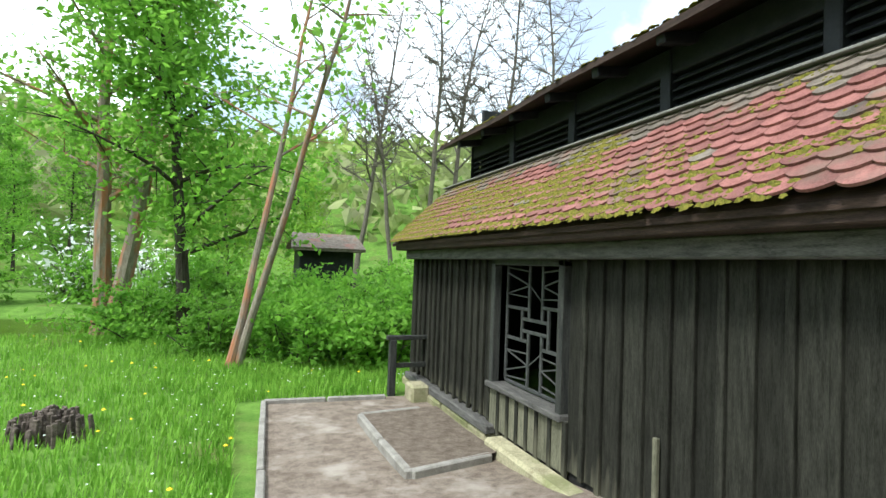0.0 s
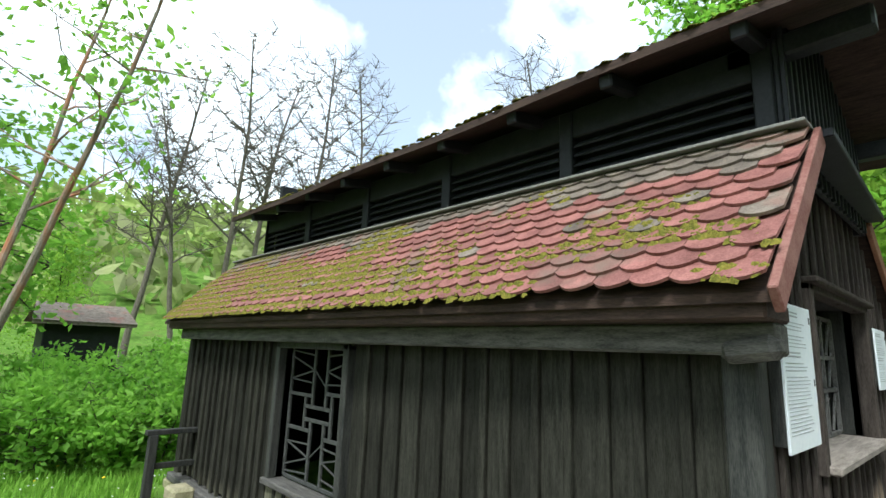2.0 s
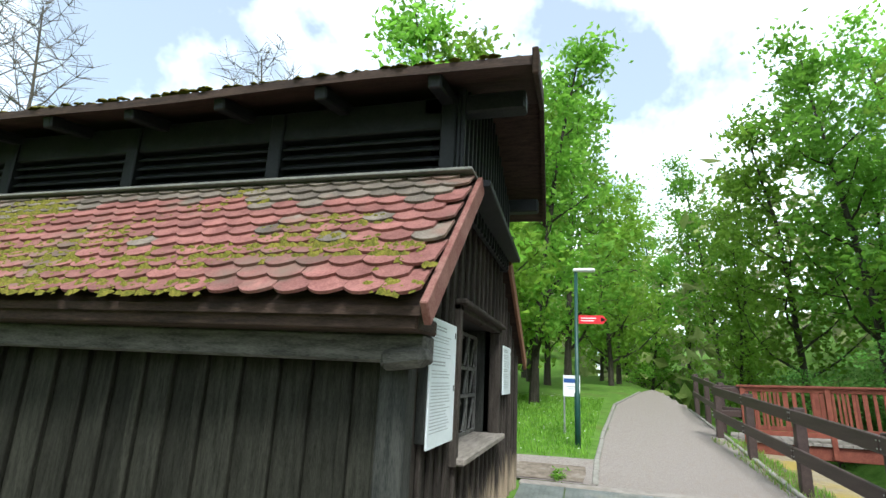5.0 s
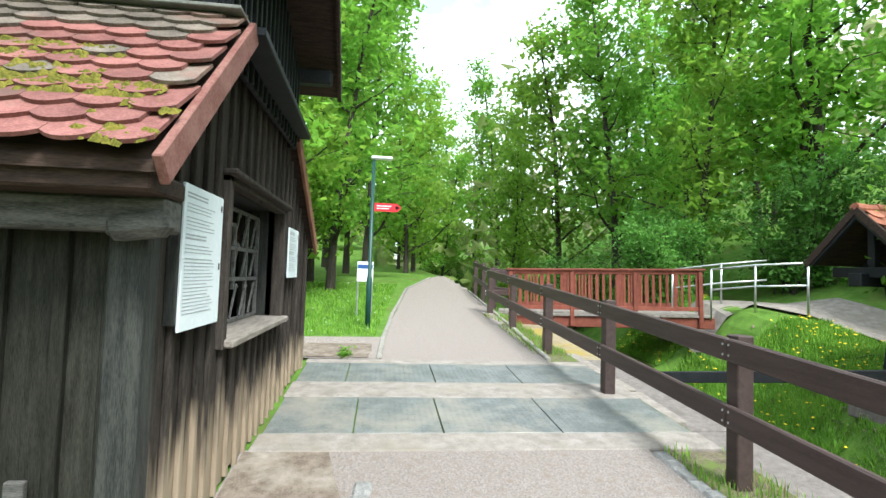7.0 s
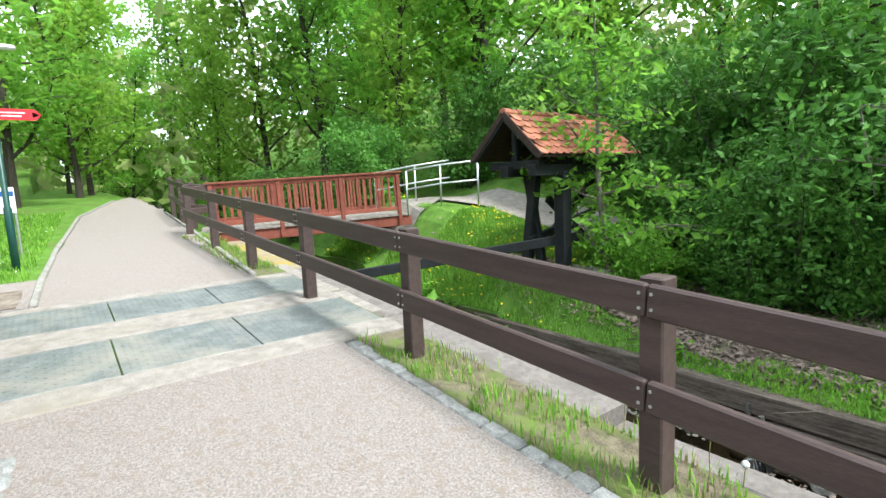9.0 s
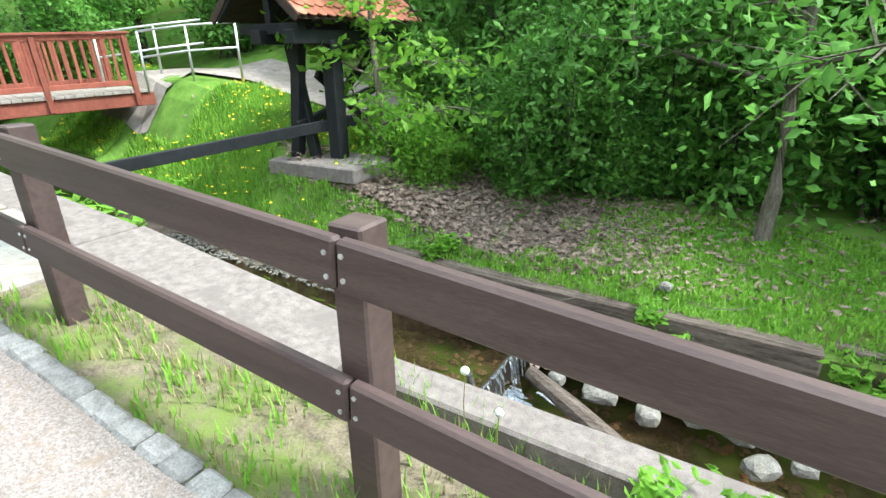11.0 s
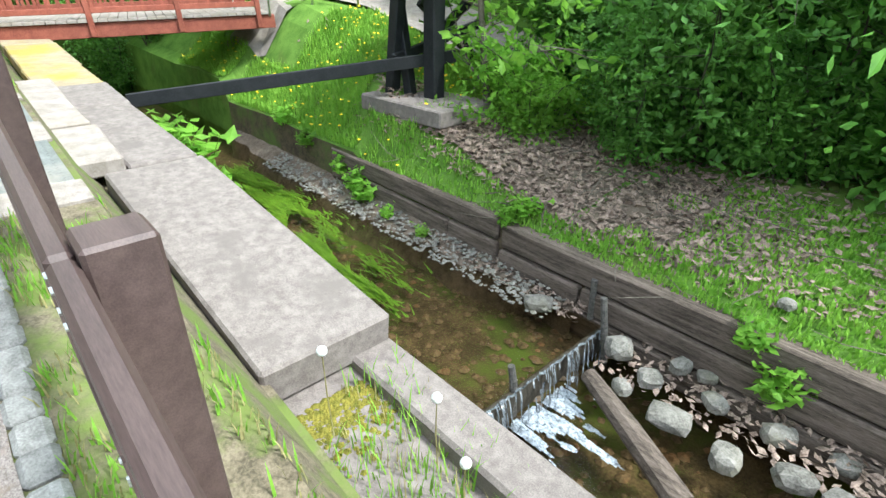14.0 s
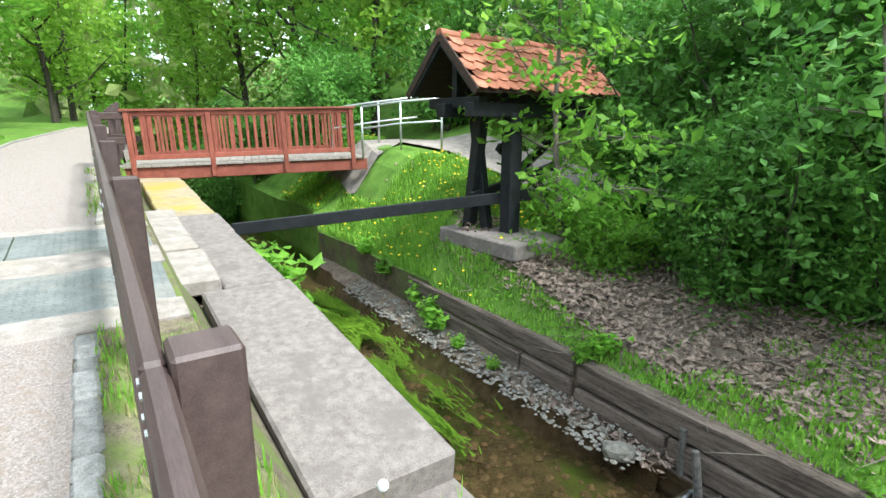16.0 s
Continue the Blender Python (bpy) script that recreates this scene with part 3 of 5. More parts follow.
    d.add([(4.45, -0.09, 1.76), (CX1, -0.09, 2.78), (CX1, L, 2.78), (4.45, L, 1.76), (4.45, -0.09, 1.71), (CX1, -0.09, 2.72), (CX1, L, 2.72), (4.45, L, 1.71)],
          [(3, 2, 1, 0), (4, 5, 6, 7), (1, 5, 4, 0), (7, 6, 2, 3), (4, 7, 3, 0)])
    d.ob("lower_roof", M_EAVE, hut)
    MB().beam((-0.37, -0.215, 1.755), (CX0 + 0.04, -0.215, 2.72), 0.035, 0.12, 0.006).ob("verge_board", mat("red_painted_verge", (0.15, 0.055, 0.045), (0.24, 0.12, 0.1), scale=7, bump=0.3), hut)
    MB().beam((4.5, -0.1, 1.7), (CX1 - 0.02, -0.1, 2.72), 0.035, 0.14, 0.006).ob("verge_board", mat("brown_verge", (0.16, 0.07, 0.04), (0.25, 0.12, 0.07), scale=7, bump=0.3), hut)
    k = MB()
    k.beam((CX0 + 0.02, -0.2, 2.73), (CX1, -0.13, 2.73), 0.16, 0.05, 0.006)
    k.ob("drip_board", M_BLACK, hut)
    MB().beam((CX0 - 0.07, -0.2, 2.755), (CX0 - 0.07, L, 2.755), 0.22, 0.02, 0.004).ob("flashing", mat("grey_flashing", (0.13, 0.13, 0.12), (0.22, 0.21, 0.19), scale=5, bump=0.3), hut)

    # raised part: posts, louvres, gable boards, roof
    cl = MB()
    n_bays, post, step = 5, 0.11, 1.31
    lv0 = CY0 + 0.145 - post
    cl.box(CX0, CX0 + 0.12, CY0, CY1, 2.6, 2.83, 0.01).box(CX0, CX0 + 0.12, CY0, CY1, 3.13, 3.36, 0.01)
    cl.box(CX0 - 0.02, CX0 + 0.12, CY0, lv0, 2.7, 3.34, 0.01)
    for i in range(n_bays + 1):
        y_ = lv0 + i * step
        cl.box(CX0 - 0.025, CX0 + 0.12, y_, min(y_ + post, CY1), 2.7, 3.34, 0.01)
    cl.box(CX1 - 0.08, CX1, CY0, CY1, 2.6, 3.4, 0.01).box(CX0 + 0.12, CX1 - 0.08, CY1 - 0.08, CY1, 2.6, 3.9, 0.01)
    cl.ob("frame", M_BLACK, hut)
    for i in range(n_bays):
        for j in range(4):
            z = 2.865 + j * 0.075
            m = Matrix.Translation((CX0 + 0.05, lv0 + i * step + post, z)) @ Matrix.Rotation(radians(-38), 4, "Y")
            MB().box(-0.05, 0.05, 0.0, step - post, -0.008, 0.008, 0.003, m).ob("slat", M_BLACK, hut)
    # added near-black sheet that gives the shade behind the louvres
    MB().box(CX0 + 0.3, CX0 + 0.34, CY0 + 0.3, CY1 - 0.3, 2.5, 3.4, 0.002).ob("inner_wall", M_SHADEIN, hut)
    gb = MB()
    rid = (CX0 + CX1) / 2 - 0.1
    x = CX0
    while x < CX1 - 0.01:
        wd = min(0.125, CX1 - x)
        top = 3.3 + 0.5 * (1 - abs(x + wd / 2 - rid) / 1.2)
        gb.box(x, x + wd - 0.004, CY0, CY0 + 0.03, 2.6, top, 0.003)
        gb.box(x - 0.02, x + 0.02, CY0 - 0.025, CY0, 2.6, top, 0.004)
        x += wd
    gb.ob("upper_gable_boards", M_BLACK, hut)

    def rp(u, y_, off=0.0):
        """Across the upper roof: u from 0 at the near eave to 1 at the far one."""
        xe0, xe1, zr = 0.25, 3.32, 3.86
        xx = xe0 + (xe1 - xe0) * u
        zz = EAVZ + (zr - EAVZ) * (1 - abs(u - 0.47) / (0.47 if u < 0.47 else 0.53))
        return (xx, y_ + 0.17 * u * (y_ < 0), zz + off)

    r = MB()
    us = (0, 0.47, 1)
    for y_ in np.linspace(-0.58, 6.9, 16):
        dz = 0.012 * math.sin(y_ * 2.2)
        for u in us:
            r.v.append(rp(u, y_, 0.06 + dz))
        for u in us:
            r.v.append(rp(u, y_, 0.0 + dz))
    for i in range(15):
        a = i * 6
        for j in (0, 1):
            r.f += [(a + j, a + 6 + j, a + 7 + j, a + 1 + j), (a + 3 + j, a + 4 + j, a + 10 + j, a + 9 + j)]
        r.f += [(a, a + 3, a + 9, a + 6), (a + 2, a + 8, a + 11, a + 5)]
    r.f += [(0, 1, 4, 3), (1, 2, 5, 4), (93, 94, 91, 90), (94, 95, 92, 91)]
    r.ob("upper_roof", M_EAVE, hut)
    v = MB()
    v.beam(Vector(rp(0, -0.6)) + Vector((-0.02, 0, 0.0)), Vector(rp(0.47, -0.6)) + Vector((0, 0, 0.0)), 0.04, 0.15, 0.008)
    v.beam(rp(0.47, -0.6), rp(1, -0.6), 0.04, 0.15, 0.008)
    v.ob("verge_board", M_EAVE, hut)
    q = MB()
    for i in range(9):
        y_ = CY0 + 0.1 + i * 0.78
        q.beam((0.3, y_, 3.27), (CX0 + 0.4, y_, 3.42), 0.09, 0.09, 0.01)
    q.beam((CX0 + 0.06, -0.5, 3.3), (CX0 + 0.06, 0.2, 3.3), 0.12, 0.14, 0.015).beam((CX1 - 0.06, -0.4, 3.3), (CX1 - 0.06, 0.2, 3.3), 0.12, 0.14, 0.015)
    q.ob("rafters", M_BLACK, hut)
    # moss cushions on the upper eave edge
    e = MB()
    rnd2 = random.Random(8)
    for i in range(260):
        y_ = rnd2.uniform(-0.5, 6.8)
        u = rnd2.uniform(-0.01, 0.05)
        c = Vector(rp(max(u, 0), y_, 0.07))
        s_ = rnd2.uniform(0.012, 0.04)
        e.add([c + Vector(p_) * s_ for p_ in ((1, 0, 0), (0, 1.6, 0), (-1, 0, 0), (0, -1.6, 0), (0, 0, 0.7))], [(0, 1, 4), (1, 2, 4), (2, 3, 4), (3, 0, 4)])
    tagged(e.ob("moss", M_MOSS, hut), kind="stuff")

    # plinth stones
    rnd3 = random.Random(5)
    yy = 4.2
    while yy < HY - 0.2:
        ln = rnd3.uniform(0.3, 0.55)
        MB().box(-0.14 + rnd3.uniform(-0.02, 0.02), 0.1, yy, yy + ln - 0.012, -0.62, -0.45, 0.025).ob("stone", M_PLINTH, hut)
        MB().box(-0.12 + rnd3.uniform(-0.02, 0.02), 0.1, yy + 0.1, yy + 0.1 + ln - 0.012, -0.44, -0.305, 0.025).ob("stone", M_PLINTH, hut)
        yy += ln
    MB().box(-0.34, -0.1, 4.1, 5.5, -0.58, -0.36, 0.03).ob("stone", M_PLINTH, hut)
    MB().box(-0.36, -0.1, 6.0, 6.35, -0.58, -0.18, 0.03).ob("stone", M_PLINTH, hut)
    MB().box(-0.24, -0.02, 2.6, 4.05, -0.55, -0.24, 0.03).ob("stone", M_PLINTH, hut)
    return hut


hut = build_hut()


def build_lower_tiles():
    """Curved-end clay tiles in overlapping courses; the nearest three hundred are single pieces."""
    tw, th, tl, rows = 0.175, 0.016, 0.3, 12
    e = Vector((CX0 + 0.36, 0, 2.75 - 1.79)).normalized()
    nrm = Vector((-e.z, 0, e.x))
    outline = [(-0.5, 0.11)] + [(-0.5 + k / 6, 0.048 * (abs(k - 3) / 3) ** 2) for k in range(7)] + [(0.5, 0.11)]
    prof = [(p[0] * (tw - 0.004), p[1]) for p in outline[1:-1]] + [(0.5 * (tw - 0.004), tl), (-0.5 * (tw - 0.004), tl)]
    n = len(prof)
    t = MB()
    lift = lambda v: 0.044 * (1 - v / tl)
    t.v = [(u, v, lift(v) + th) for u, v in prof] + [(u, v, lift(v)) for u, v in prof]
    t.f = [tuple(range(n)), tuple(range(2 * n - 1, n - 1, -1))] + [(i, i + n, (i + 1) % n + n, (i + 1) % n) for i in range(n)]
    me, me2 = t.mesh("tile", M_TILE), t.mesh("tile_grey", M_TILE2)
    axes = Matrix((Vector((0, -1, 0)), e, nrm)).transposed().to_4x4()
    rnd = random.Random(2)
    rest, rest2, count = MB(), MB(), 0
    pitch = 1.36 / rows
    moss = MB()
    for r_ in range(rows):
        off = tw / 2 if r_ % 2 else 0
        for c_ in range(43):
            y = -0.2 + tw / 2 + off + c_ * tw
            if y > HY + 0.15:
                continue
            p = Vector((-0.395, y, 1.79)) + e * (r_ * pitch) + nrm * 0.004
            m = Matrix.Translation(p) @ axes @ Matrix.Rotation(rnd.uniform(-0.03, 0.03), 4, "Z")
            p2 = 0.6 * noise.noise(Vector((y * 0.8, r_ * 0.3, 5))) + (r_ - 8.2) * 0.3 + rnd.uniform(-0.25, 0.25)
            grey = p2 > 0.12 or rnd.random() < 0.05
            if count < 296 and y < 4.4:
                o = new("tile", me2 if grey else me)
                o.parent, o.matrix_local = hut, m
                count += 1
            else:
                (rest2 if grey else rest).add(t.v, t.f, m)
            # moss cushions lie mostly in the lower courses away from the gable
            mm = noise.noise(Vector((y * 1.1 + 9, r_ * 0.5, 2))) + 0.11 * (min(y, 4.5) - 1.6) - 0.075 * abs(r_ - 2.5) + (0.25 if r_ == 0 else 0)
            for k in range(int(max(0, mm + 0.24) * 80)):
                s = rnd.uniform(0.008, 0.032)
                q = p + e * rnd.uniform(-0.01, pitch) + Vector((0, rnd.uniform(-tw / 2, tw / 2), 0)) + nrm * 0.045
                a = rnd.uniform(0, 3)
                moss.add([q + (e * math.cos(a + i * 1.257) + Vector((0, 1, 0)) * math.sin(a + i * 1.257)) * s * rnd.uniform(0.7, 1.3) for i in range(5)] + [q + nrm * s * 0.6], [(i, (i + 1) % 5, 5) for i in range(5)])
    for b, ma in ((rest, M_TILE), (rest2, M_TILE2)):
        tagged(b.ob("tiles", ma, hut), kind="stuff")
    tagged(moss.ob("moss", M_MOSS, hut), label="yellow-green moss cushions on the tiles", kind="stuff")


# ---------------------------------------------------------------- signs on the hut
def info_board(x0, x1, z0, z1):
    b = thing("info_board", (x0 + x1) / 2, -0.03, z0, "white printed information board screwed to the hut gable", "sign", "boards on the gable")
    w, h = (x1 - x0) / 2, z1 - z0
    MB().box(-w, w, -0.035, -0.022, 0, h, 0.003).ob("panel", M_WHITE, b)
    MB().box(-w - 0.012, -w + 0.03, -0.022, 0.03, 0.03, h, 0.004).box(w - 0.04, w, -0.022, 0.03, 0.03, h, 0.004).ob("backing", M_WOOD, b)
    t = MB()
    rnd = random.Random(int(x0 * 100))
    z = h - 0.045
    k = 0
    while z > 0.06:
        head = k in (0, 1, 9, 10)
        ln = rnd.uniform(0.7, 0.95) if not head else 0.62
        t.box(-w + 0.03, -w + 0.03 + (2 * w - 0.12) * ln, -0.0365, -0.0348, z, z + (0.008 if head else 0.004), 0.0004)
        z -= 0.03 if k in (1, 4, 8, 10, 13) else 0.017
        k += 1
    t.ob("print", M_INK, b)
    MB().box(w - 0.04, w - 0.02, -0.0368, -0.0348, h - 0.08, h - 0.045, 0.0004).box(w - 0.04, w - 0.02, -0.0368, -0.0348, h * 0.42, h * 0.42 + 0.035, 0.0004).ob("emblem", M_WOOD, b)


info_board(0.26, 0.81, 1.14, 1.82)
info_board(2.84, 3.36, 1.36, 1.84)


# ---------------------------------------------------------------- ground stones, plates, kerbs
def build_crossing():
    c = thing("crossing", 3, -1.9, 0, "concrete channel crossing with inset steel checker plates", "crossing", kind="structure")
    for x0, x1 in ((1.68, 2.02), (2.98, 3.5), (4.38, 4.55)):
        b = MB()
        m = Matrix.Translation((x0 - 3, 0, slope(x0))) @ Matrix.Rotation(-math.atan(0.062), 4, "Y")
        b.box(0, x1 - x0, -1.78, 1.85, -0.2, 0.03, 0.01, m).ob("concrete_band", M_CONC, c)
    stud = random.Random(1)
    for x0, x1 in ((2.03, 2.97), (3.51, 4.37)):
        ys = (-1.75, -0.6, 0.4, 1.13, 1.83) if x0 < 3 else (-1.75, -0.66, 0.32, 1.3, 1.83)
        for y0, y1 in zip(ys, ys[1:]):
            b = MB()
            m = Matrix.Translation((x0 - 3, 0, slope(x0))) @ Matrix.Rotation(-math.atan(0.062), 4, "Y")
            b.box(0, x1 - x0, y0 + 0.006, y1 - 0.006, -0.02, 0.024, 0.003, m)
            # raised studs
            nx, ny = int((x1 - x0) / 0.055), int((y1 - y0) / 0.055)
            for i in range(1, nx):
                for j in range(1, ny):
                    cx, cy = i * 0.055, y0 + j * 0.055
                    d = 0.016 if (i + j) % 2 else -0.016
                    b.add([(cx - 0.016, cy - d, 0.0242), (cx + d * 0.3, cy + 0.008, 0.0242), (cx + 0.016, cy + d, 0.0242), (cx - d * 0.3, cy - 0.008, 0.0242), (cx, cy, 0.0275)], [(1, 0, 4), (2, 1, 4), (3, 2, 4), (0, 3, 4)], m)
            b.ob("steel_plate", M_STEELPL, c)


build_crossing()


def kerb_run(name, pts, w, ln, h, material, label, jig=0.006, seed=1):
    k = thing(name, *pts[0], height(*pts[0]), label, "kerb", kind="structure")
    base = Vector(k.location)
    rnd = random.Random(seed)
    for a, c in zip(pts, pts[1:]):
        d = Vector((c[0] - a[0], c[1] - a[1], 0))
        n = max(1, round(d.length / ln))
        u = d / n
        for i in range(n):
            p = Vector((*a, 0)) + u * i
            q = p + u * 0.97
            p.z, q.z = max(height(p.x, p.y), height(p.x, p.y + 0.15)), max(height(q.x, q.y), height(q.x, q.y + 0.15))
            j = Vector((rnd.uniform(-jig, jig), rnd.uniform(-jig, jig), h / 2 - 0.06 + rnd.uniform(-jig, jig)))
            MB().beam(p + j - base, q + j - base, w * rnd.uniform(0.92, 1.05), 0.12, min(0.02, w * 0.18)).ob("kerb_stone", material, k)


kerb_run("kerb_setts", [(-5.5, -3.1), (1.62, -3.1)], 0.12, 0.15, 0.07, M_SETT, "row of small granite setts edging the gravel", 0.008)
kerb_run("kerb_gable", [(0.05, -0.83), (1.2, -0.88)], 0.12, 0.17, 0.065, M_SETT, "short row of pale setts beside the hut gable", 0.008, 3)
kerb_run("kerb_yard", [(-2.5, 0.6), (-2.4, 3.3), (-2.24, 6.4), (-0.62, 6.3)], 0.07, 0.8, 0.16, M_KERB, "grey concrete edging round the yard")
kerb_run("kerb_bed", [(-0.3, 3.75), (-1.18, 3.55), (-1.2, 5.4), (-0.4, 5.5)], 0.08, 0.9, 0.22, M_KERB, "grey concrete edging round a planting bed")
kerb_run("kerb_path_left", [(4.6, -0.95), (6.1, -1.0), (8.9, -1.2), (14.4, -1.7), (20, -2.95)], 0.08, 0.9, 0.1, M_KERB, "concrete edging along the gravel path")
kerb_run("kerb_path_right", [(4.7, -3.25), (8.9, -3.48), (14.4, -3.75)], 0.08, 0.9, 0.1, M_KERB, "concrete edging along the railing side")
patch_strip("soil_bed", [(-1.17, 3.6, -0.2, 3.75), (-1.17, 5.4, -0.2, 5.5)], M_SOIL, lift=0.1, label="bare soil in a planting bed", category="soil")


def slab(name, x0, x1, y0, y1, ztop, th, material, label, tilt=0.062, yaw=0.0):
    m = Matrix.Rotation(-math.atan(tilt), 4, "Y") @ Matrix.Rotation(radians(yaw), 4, "Z")
    b = MB()
    b.box(0, x1 - x0, y0 - y1, 0, -th, 0, 0.018, m)
    o = b.ob(name, material)
    o.location = (x0, y1, ztop)
    return tagged(o, label, "stone slab", "slabs along the stream")


slab("stone_slab", 0.03, 2.75, -4.67, -3.9, slope(0) - 0.33, 0.24, M_SLAB, "large grey stone slab on the stream wall", 0.1)
slab("stone_slab", -9.0, 0.25, -4.65, -3.6, slope(-9) - 0.46, 0.2, M_SLAB, "low worn stone ledge above the stream", 0.048)
rnd = random.Random(12)
x = 2.8
while x < 9.2:
    ln = rnd.uniform(0.8, 1.3)
    mossy = x > 5.4
    slab("stone_slab", x, x + ln - 0.02, -4.65, -4.1 if not mossy else -3.95, slope(x) - 0.24 + rnd.uniform(-0.01, 0.01), 0.2, M_MOSSLAB if mossy else M_SLAB, "yellow mossy stone slab on the stream wall" if mossy else "cracked stone slab on the stream wall", yaw=rnd.uniform(-1, 1))
    if x < 5.2:
        slab("stone_slab", x, x + ln - 0.03, -4.08, -3.62, slope(x) - 0.13 + rnd.uniform(-0.015, 0.015), 0.15, M_CONC, "broken pale paving slab beside the railing", yaw=rnd.uniform(-2, 2))
    x += ln
w = MB()
w.box(-9, 26, Y_L - 0.02, Y_L + 0.25, -2.2, -0.5, 0.02)
tagged(w.ob("wall_stream", M_SLAB), "stone retaining wall of the stream", "wall", kind="structure")


# ---------------------------------------------------------------- brown railing
def build_railing():
    ry, x0, gap = -3.3085, -0.95, 2.05
    for px in [x0 + k * gap for k in range(-2, 6)]:
        p = thing("railing_post", px, ry - 0.083, slope(px) - 0.1, "square dark brown railing post beside the path", "post", "railing posts")
        MB().box(-0.06, 0.06, -0.06, 0.06, -0.2, 1.115, 0.008).ob("post", M_RAIL, p)
        for zz in (0.98, 1.05, 0.535, 0.605):
            for xx in (-0.03, 0.03):
                MB().tube([(xx, 0.1, zz), (xx, 0.11, zz)], [0.009, 0.008], 8).ob("screw", M_GALV, p)
    for k in range(-2, 5):
        xa = x0 + k * gap
        for zc in (0.915, 0.47):
            a, c = (xa + 0.004, ry, slope(xa) + zc), (xa + gap - 0.004, ry, slope(xa + gap) + zc)
            m = MB().beam(Vector(a) - Vector(a), Vector(c) - Vector(a), 0.045, 0.155, 0.01).ob("railing_plank", M_RAIL)
            m.location = a
            tagged(m, "brown recycled-plastic railing plank screwed to posts", "railing", "railing planks")
    # return towards the bridge and the far run
    xe = x0 + 5 * gap
    for zc in (0.915, 0.47):
        for a, c in (((xe, ry, slope(xe) + zc), (9.5, -3.85, slope(9.5) + zc)), ((9.8, -4.1, slope(9.8) + zc), (10.3, -3.6, slope(10.3) + zc)), ((10.3, -3.6, slope(10.3) + zc), (14.5, -3.9, slope(14.5) + zc))):
            m = MB().beam((0, 0, 0), Vector(c) - Vector(a), 0.045, 0.13, 0.012).ob("railing_plank", M_RAIL)
            m.location = a
            tagged(m, "brown recycled-plastic railing plank screwed to posts", "railing", "railing planks")
    for px, py in ((10.3, -3.68), (12.4, -3.83), (14.5, -3.98)):
        p = thing("railing_post", px, py, slope(px) - 0.1, "square dark brown railing post beside the path", "post", "railing posts")
        MB().box(-0.06, 0.06, -0.06, 0.06, -0.1, 1.12, 0.008).ob("post", M_RAIL, p)
    # rail behind the hut corner
    f = thing("railing", -0.5, 6.5, height(-0.5, 6.5), "short dark timber railing beside the hut", "railing")
    MB().box(-0.06, 0.04, -0.05, 0.05, -0.1, 0.8, 0.008).ob("post", M_WOOD, f)
    MB().box(-0.1, 1.9, -0.04, 0.06, 0.8, 0.86, 0.008).box(0.0, 1.9, -0.02, 0.02, 0.4, 0.47, 0.006).ob("rail", M_WOOD, f)


build_railing()


# ---------------------------------------------------------------- bridge
def build_bridge():
    A, B = Vector((9.5, -3.92, 0.61)), Vector((8.5, -7.95, 0.72))
    d = B - A
    ln = d.length
    br = thing("footbridge", *A, "red-brown painted timber footbridge over the stream", "bridge")
    rot = Matrix.Rotation(math.atan2(d.y, d.x), 4, "Z")
    br.matrix_basis = Matrix.Translation(A) @ rot @ Matrix.Rotation(-math.atan2(d.z, ln), 4, "Y")
    # local x along the bridge, local y to the far side
    w = 1.6
    MB().box(-0.2, ln + 0.3, -0.02, 0.1, -0.3, -0.06, 0.01).box(-0.2, ln + 0.3, w - 0.1, w, -0.3, -0.06, 0.01).ob("beam", M_REDWOOD, br)
    for i in range(int((ln + 0.6) / 0.15)):
        MB().box(-0.3 + i * 0.15, -0.158 + i * 0.15, -0.06, w + 0.06, -0.055, 0.0, 0.005).ob("deck_plank", M_CONC, br)
    for side, y in ((0, -0.03), (1, w + 0.03)):
        for k in range(4):
            xx = ln * k / 3
            MB().box(xx - 0.045, xx + 0.045, y - 0.045, y + 0.045, -0.28, 0.98, 0.008).ob("post", M_REDWOOD, br)
        MB().box(-0.1, ln + 0.1, y - 0.07, y + 0.07, 0.985, 1.025, 0.006).ob("handrail", M_REDWOOD, br)
        MB().box(0, ln, y - 0.025, y + 0.025, 0.9, 0.98, 0.006).box(0, ln, y - 0.025, y + 0.025, 0.09, 0.18, 0.006).ob("rail", M_REDWOOD, br)
        n = 27
        for i in range(n):
            xx = ln * (i + 0.5) / n
            if min(abs(xx - ln * k / 3) for k in range(4)) > 0.05:
                MB().box(xx - 0.024, xx + 0.024, y - 0.012, y + 0.012, 0.18, 0.9, 0.004).ob("baluster", M_REDWOOD, br)


build_bridge()


def build_steel_rail():
    r = thing("steel_handrail", 8.4, -8.2, 0.9, "galvanised tube handrail beside the meadow path", "handrail")
    pts = [Vector((8.42, -8.15, 0.84)), Vector((7.93, -8.82, 0.95)), Vector((7.15, -9.35, 1.0))]
    b = MB()
    base = Vector((8.4, -8.2, 0.9))
    for p in pts:
        b.tube([p - base + Vector((0, 0, -0.2)), p - base + Vector((0, 0, 0.9))], [0.024, 0.024], 10)
    for z in (0.9, 0.45):
        b.tube([p - base + Vector((0, 0, z)) for p in pts], [0.022] * 3, 10)
    p2 = [Vector((9.7, -8.0, 0.84)), Vector((9.3, -9.0, 1.0)), Vector((8.7, -9.7, 1.1))]
    for p in p2[:2]:
        b.tube([p - base + Vector((0, 0, -0.2)), p - base + Vector((0, 0, 0.9))], [0.024, 0.024], 10)
    for z in (0.9, 0.45):
        b.tube([p - base + Vector((0, 0, z)) for p in p2], [0.022] * 3, 10)
    b.ob("tubes", M_GALV, r, smooth=True)


build_steel_rail()


